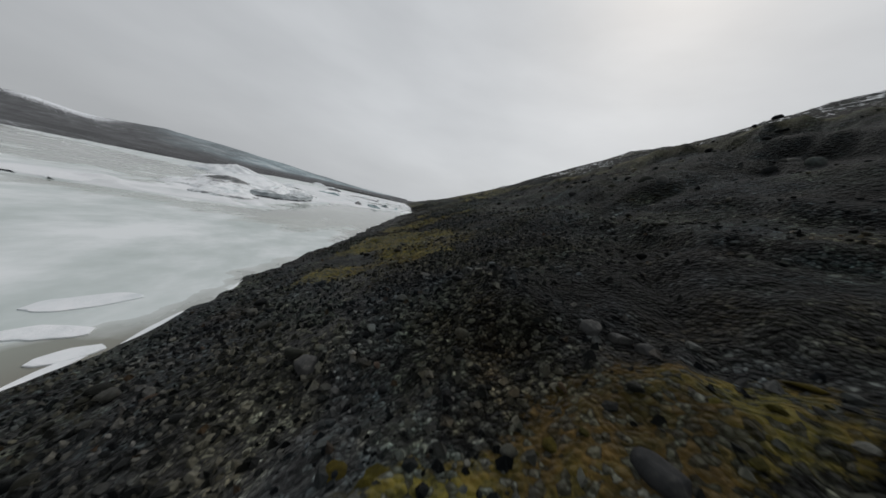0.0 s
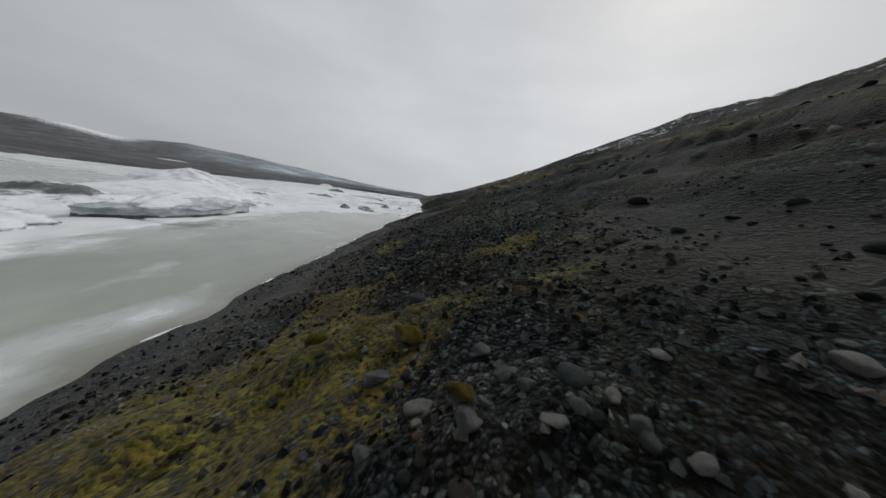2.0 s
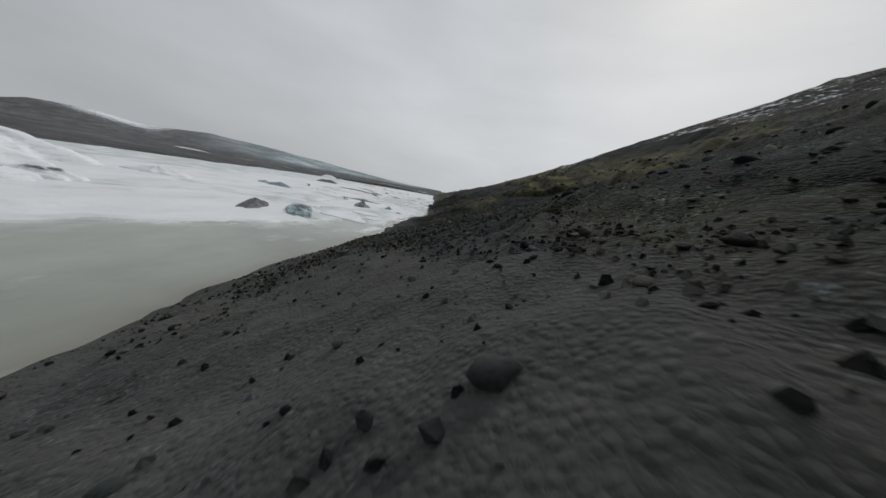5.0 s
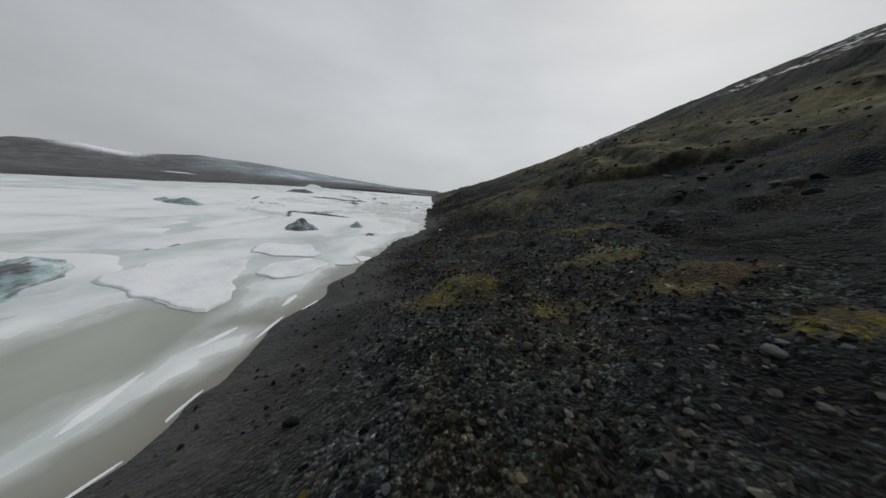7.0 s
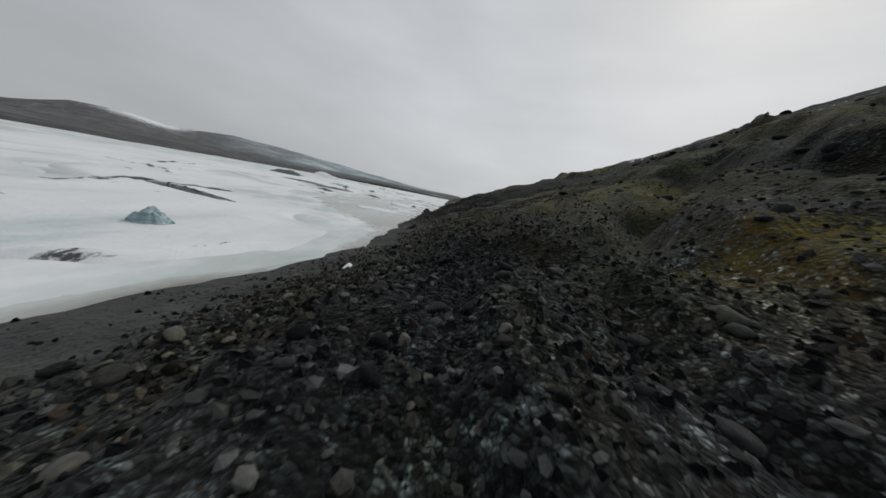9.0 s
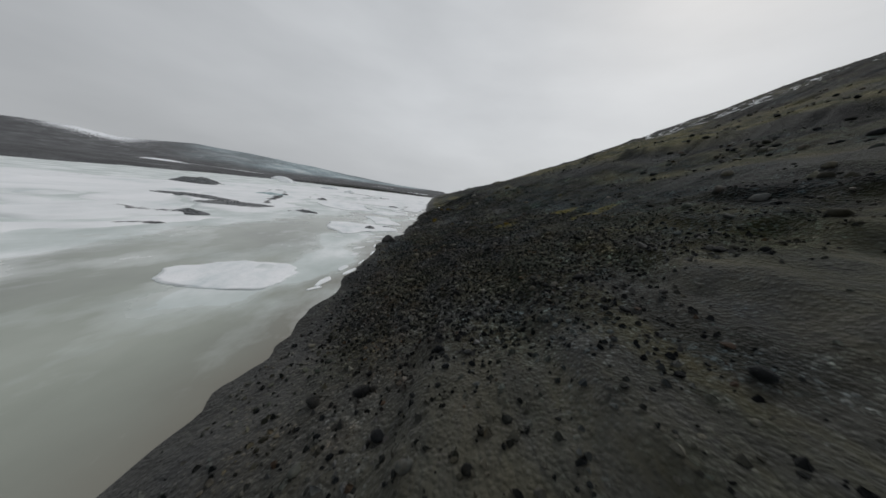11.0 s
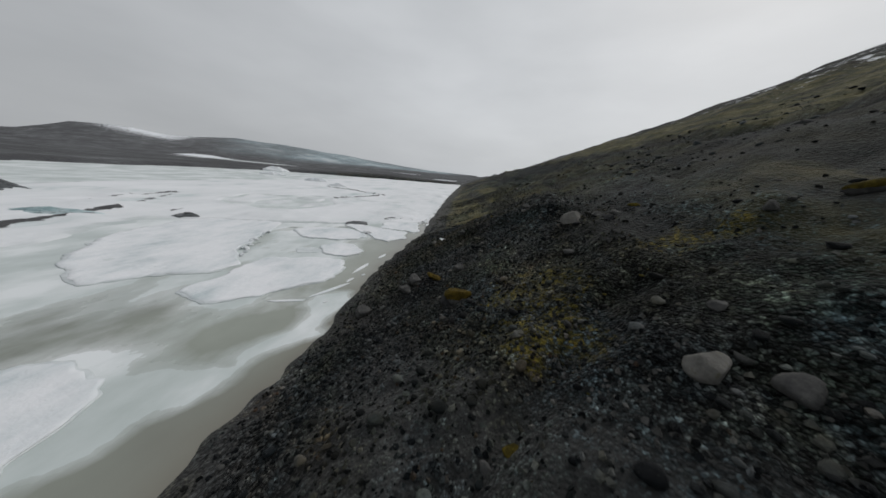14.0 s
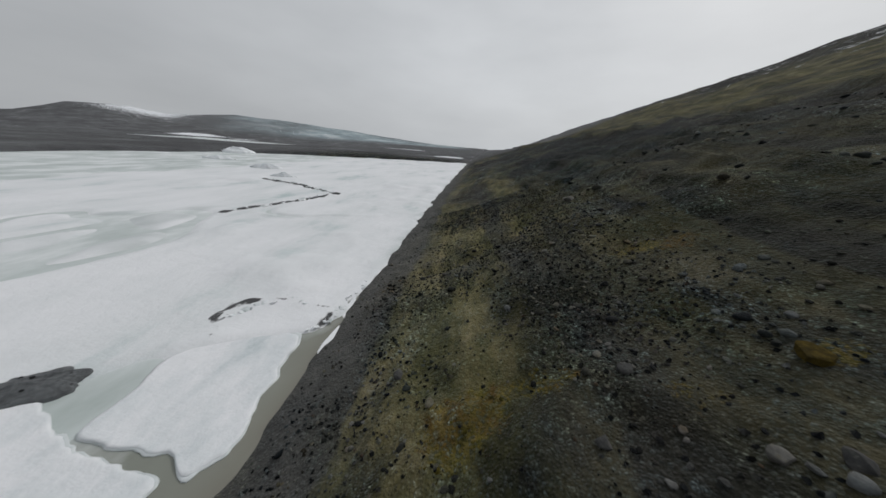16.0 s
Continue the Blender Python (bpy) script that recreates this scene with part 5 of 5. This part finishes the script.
stone(3.18, 152.07, 0.31, "g", 76)
stone(2.38, 150.73, 0.28, "g", 77)
stone(5.38, 151.74, 0.66, "y", 78)
stone(-1.35, 152.82, 0.32, "g", 79)
stone(5.23, 164.61, 0.67, "p", 80)
stone(-4.18, 17.14, 0.28, "p", 81, 0.5)
stone(-3.90, 16.74, 0.19, "g", 82)
stone(-3.44, 16.56, 0.19, "p", 83, 0.5)
stone(-3.05, 16.65, 0.15, "p", 84)
stone(-3.74, 16.91, 0.15, "g", 85)
stone(-4.60, 17.63, 0.29, "g", 86)
stone(-5.51, 18.64, 0.38, "m", 87)
stone(-4.33, 18.09, 0.35, "m", 88)
stone(-3.64, 17.59, 0.21, "g", 89)
stone(-3.56, 17.18, 0.16, "g", 90)
stone(-3.46, 16.93, 0.15, "g", 91)
stone(-3.89, 17.05, 0.24, "m", 92)
stone(-2.99, 16.46, 0.18, "g", 93)
stone(-4.25, 19.31, 0.39, "d", 94)
stone(-2.54, 16.90, 0.16, "p", 95, 0.5)
stone(-2.89, 16.24, 0.13, "p", 96)
stone(-1.69, 16.52, 0.24, "p", 97, 0.5)
stone(-2.63, 17.67, 0.17, "y", 98)
stone(-4.84, 18.50, 0.40, "y", 99)
stone(-1.84, 30.50, 0.20, "p", 100)
stone(-1.70, 29.94, 0.15, "g", 101)
stone(-0.92, 29.13, 0.17, "p", 102)
stone(-2.86, 29.20, 0.14, "y", 103)
stone(-3.79, 29.41, 0.23, "y", 104)
stone(-3.20, 29.00, 0.13, "g", 105)
stone(-2.18, 29.02, 0.09, "y", 106)
stone(0.15, 121.48, 0.52, "y", 107)
stone(1.44, 120.55, 0.52, "p", 108)
stone(-1.45, 126.43, 0.70, "y", 109)
stone(-1.34, 122.65, 0.33, "p", 110)
stone(-1.05, 122.65, 0.29, "p", 111, 0.5)
stone(-1.11, 121.36, 0.28, "p", 112)
stone(-3.00, 123.35, 0.66, "g", 113)
stone(2.18, 121.61, 0.31, "y", 114)
stone(3.16, 121.94, 0.41, "p", 115, 0.5)
stone(5.31, 123.23, 0.51, "g", 116)
stone(4.06, 122.34, 0.43, "g", 117)
stone(-1.40, 142.40, 0.42, "s", 118)
stone(0.95, 144.67, 0.59, "p", 119, 0.5)
stone(-0.28, 140.89, 0.38, "g", 120)
stone(2.04, 140.43, 0.36, "g", 121)
stone(2.40, 139.93, 0.45, "g", 122)
stone(3.22, 140.72, 0.30, "g", 123)
stone(3.47, 140.77, 0.33, "g", 124)
stone(3.50, 139.67, 0.27, "g", 125)
stone(2.22, 139.37, 0.21, "p", 126)
stone(2.58, 139.21, 0.30, "g", 127)
stone(1.28, 142.99, 0.48, "y", 128)


# ---- loose stones ----
protos = []
for i in range(10):
    co, faces = lump(2, 700 + i, 0.0, 0.74, 14)
    me = raw_mesh("stone", co * 0.5, faces)
    me.materials.append(M_STONE)
    protos.append(me)
rng = np.random.RandomState(77)
for i in range(260):
    py = rng.uniform(-2, 162)
    ps = rng.uniform(1.5, 10.5)
    px = float(shore(np.array([py]))[0]) + ps
    size = 0.09 + 0.15 * rng.rand() ** 2
    ob = new("stone", protos[i % 10])
    ob.matrix_basis = pose(px, py, ground_z(px, py) + size * 0.12, rng.uniform(-15, 15), rng.uniform(-30, 0), rng.uniform(0, 360)) @ Matrix.Diagonal((size, size, size * rng.uniform(0.75, 1.2), 1))
    tagged(ob, "loose weathered basalt stone on the gravel slope", "stone", "loose stones on the slope")


def chip(seed):
    """The part of a small broken stone that stands out of the ground: five sides and a skewed top."""
    r = np.random.RandomState(seed)
    g = np.arange(5) * 2 * np.pi / 5 + r.uniform(-0.4, 0.4, 5)
    ring = np.stack([np.cos(g) * 1.05, np.sin(g) * r.uniform(0.65, 1.0), r.uniform(-0.75, -0.35, 5)], -1) * r.uniform(0.8, 1.15, (5, 1))
    top = np.array([(r.uniform(-0.5, -0.2), r.uniform(-0.3, 0.3), r.uniform(0.4, 0.75)), (r.uniform(0.2, 0.5), r.uniform(-0.3, 0.3), r.uniform(0.35, 0.75))])
    faces = [(0, 1, 6), (1, 2, 6), (6, 2, 5), (2, 3, 5), (3, 4, 5), (4, 0, 5), (0, 6, 5)]
    return np.concatenate([ring, top]), np.array(faces)


def scatter(name, count, seed, level, lo, hi, power, span, shapes, mat, label, keep, sink=0.15, flat=0.62):
    """Many small stones in one mesh: copies of a few shapes, turned and scaled at random."""
    r = np.random.RandomState(seed)
    yy = r.uniform(-5.5, 172, count * 3)
    sv = span[0] + (span[1] - span[0]) * r.beta(1.4, 2.0, count * 3)
    xx = shore(yy) + sv
    ok = r.rand(count * 3) < keep(xx, yy)
    xx, yy = xx[ok][:count], yy[ok][:count]
    size = lo + (hi - lo) * r.rand(len(xx)) ** power
    zz = height(xx, yy) + size * sink
    tall = size * r.uniform(0.7, 1.15, len(xx))
    turn = r.uniform(0, 2 * np.pi, len(xx))
    lean = r.uniform(-0.5, 0.3, len(xx))
    vs, fs, base = [], [], 0
    for k in range(shapes):
        lc, lf = lump(level, seed * 31 + k, 0.0, flat, 13) if level else chip(seed * 31 + k)
        lc = lc * 0.5
        pick = np.arange(len(xx)) % shapes == k
        n = int(pick.sum())
        c, s = np.cos(turn[pick])[:, None], np.sin(turn[pick])[:, None]
        a, w = np.cos(lean[pick])[:, None], np.sin(lean[pick])[:, None]
        X = (lc[None, :, 0] * c - lc[None, :, 1] * s) * size[pick][:, None]
        Y = (lc[None, :, 0] * s + lc[None, :, 1] * c) * size[pick][:, None]
        Z = lc[None, :, 2] * tall[pick][:, None]
        X, Z = X * a + Z * w, Z * a - X * w
        vs.append(np.stack([X + xx[pick][:, None], Y + yy[pick][:, None], Z + zz[pick][:, None]], -1).reshape(-1, 3))
        fs.append((lf[None] + (np.arange(n) * len(lc))[:, None, None]).reshape(-1, 3) + base)
        base += n * len(lc)
    ob = part(name, raw_mesh(name, np.concatenate(vs), np.concatenate(fs), level > 1), mat)
    return tagged(ob, label, name, kind="stuff")


def coarse(x, y):
    """How stony a spot is, 0 to 1."""
    f = 0.45 + 0.85 * fbm(x * 0.22, y * 0.22, 4, 141)
    return np.clip(f * (1 - 0.92 * silt_at(x, y)) * (1 - 0.75 * smooth(0.46, 0.66, moss_at(x, y))), 0.015, 1)


scatter("gravel", 165000, 3, 0, 0.026, 0.130, 2.1, (0.15, 11), 14, M_PEBBLE, "loose dark basalt gravel with scattered pale pebbles", coarse, 0.2)
scatter("pebbles", 24000, 8, 1, 0.06, 0.16, 2.2, (0.3, 15), 9, M_PEBBLE, "rounded dark and pale pebbles on the gravel slope", coarse)
scatter("cobbles", 4500, 4, 2, 0.10, 0.30, 2.6, (0.6, 13), 8, M_PEBBLE, "mixed dark and pale cobbles strewn over the slope", lambda x, y: coarse(x, y) * (0.5 + 0.5 * smooth(105, 130, y)))
scatter("rubble", 4200, 6, 2, 0.10, 0.55, 2.8, (10, 46), 9, M_PEBBLE, "scattered rocks high on the slope", coarse, 0.0, 0.8)
scatter("moss", 9000, 5, 1, 0.04, 0.17, 1.8, (1.2, 13), 6, M_MOSS, "small cushions of yellow and rust-coloured moss", lambda x, y: smooth(0.40, 0.66, moss_at(x, y) + 0.16 * vnoise(x * 2.5, y * 2.5, 151)), 0.02, 0.4)
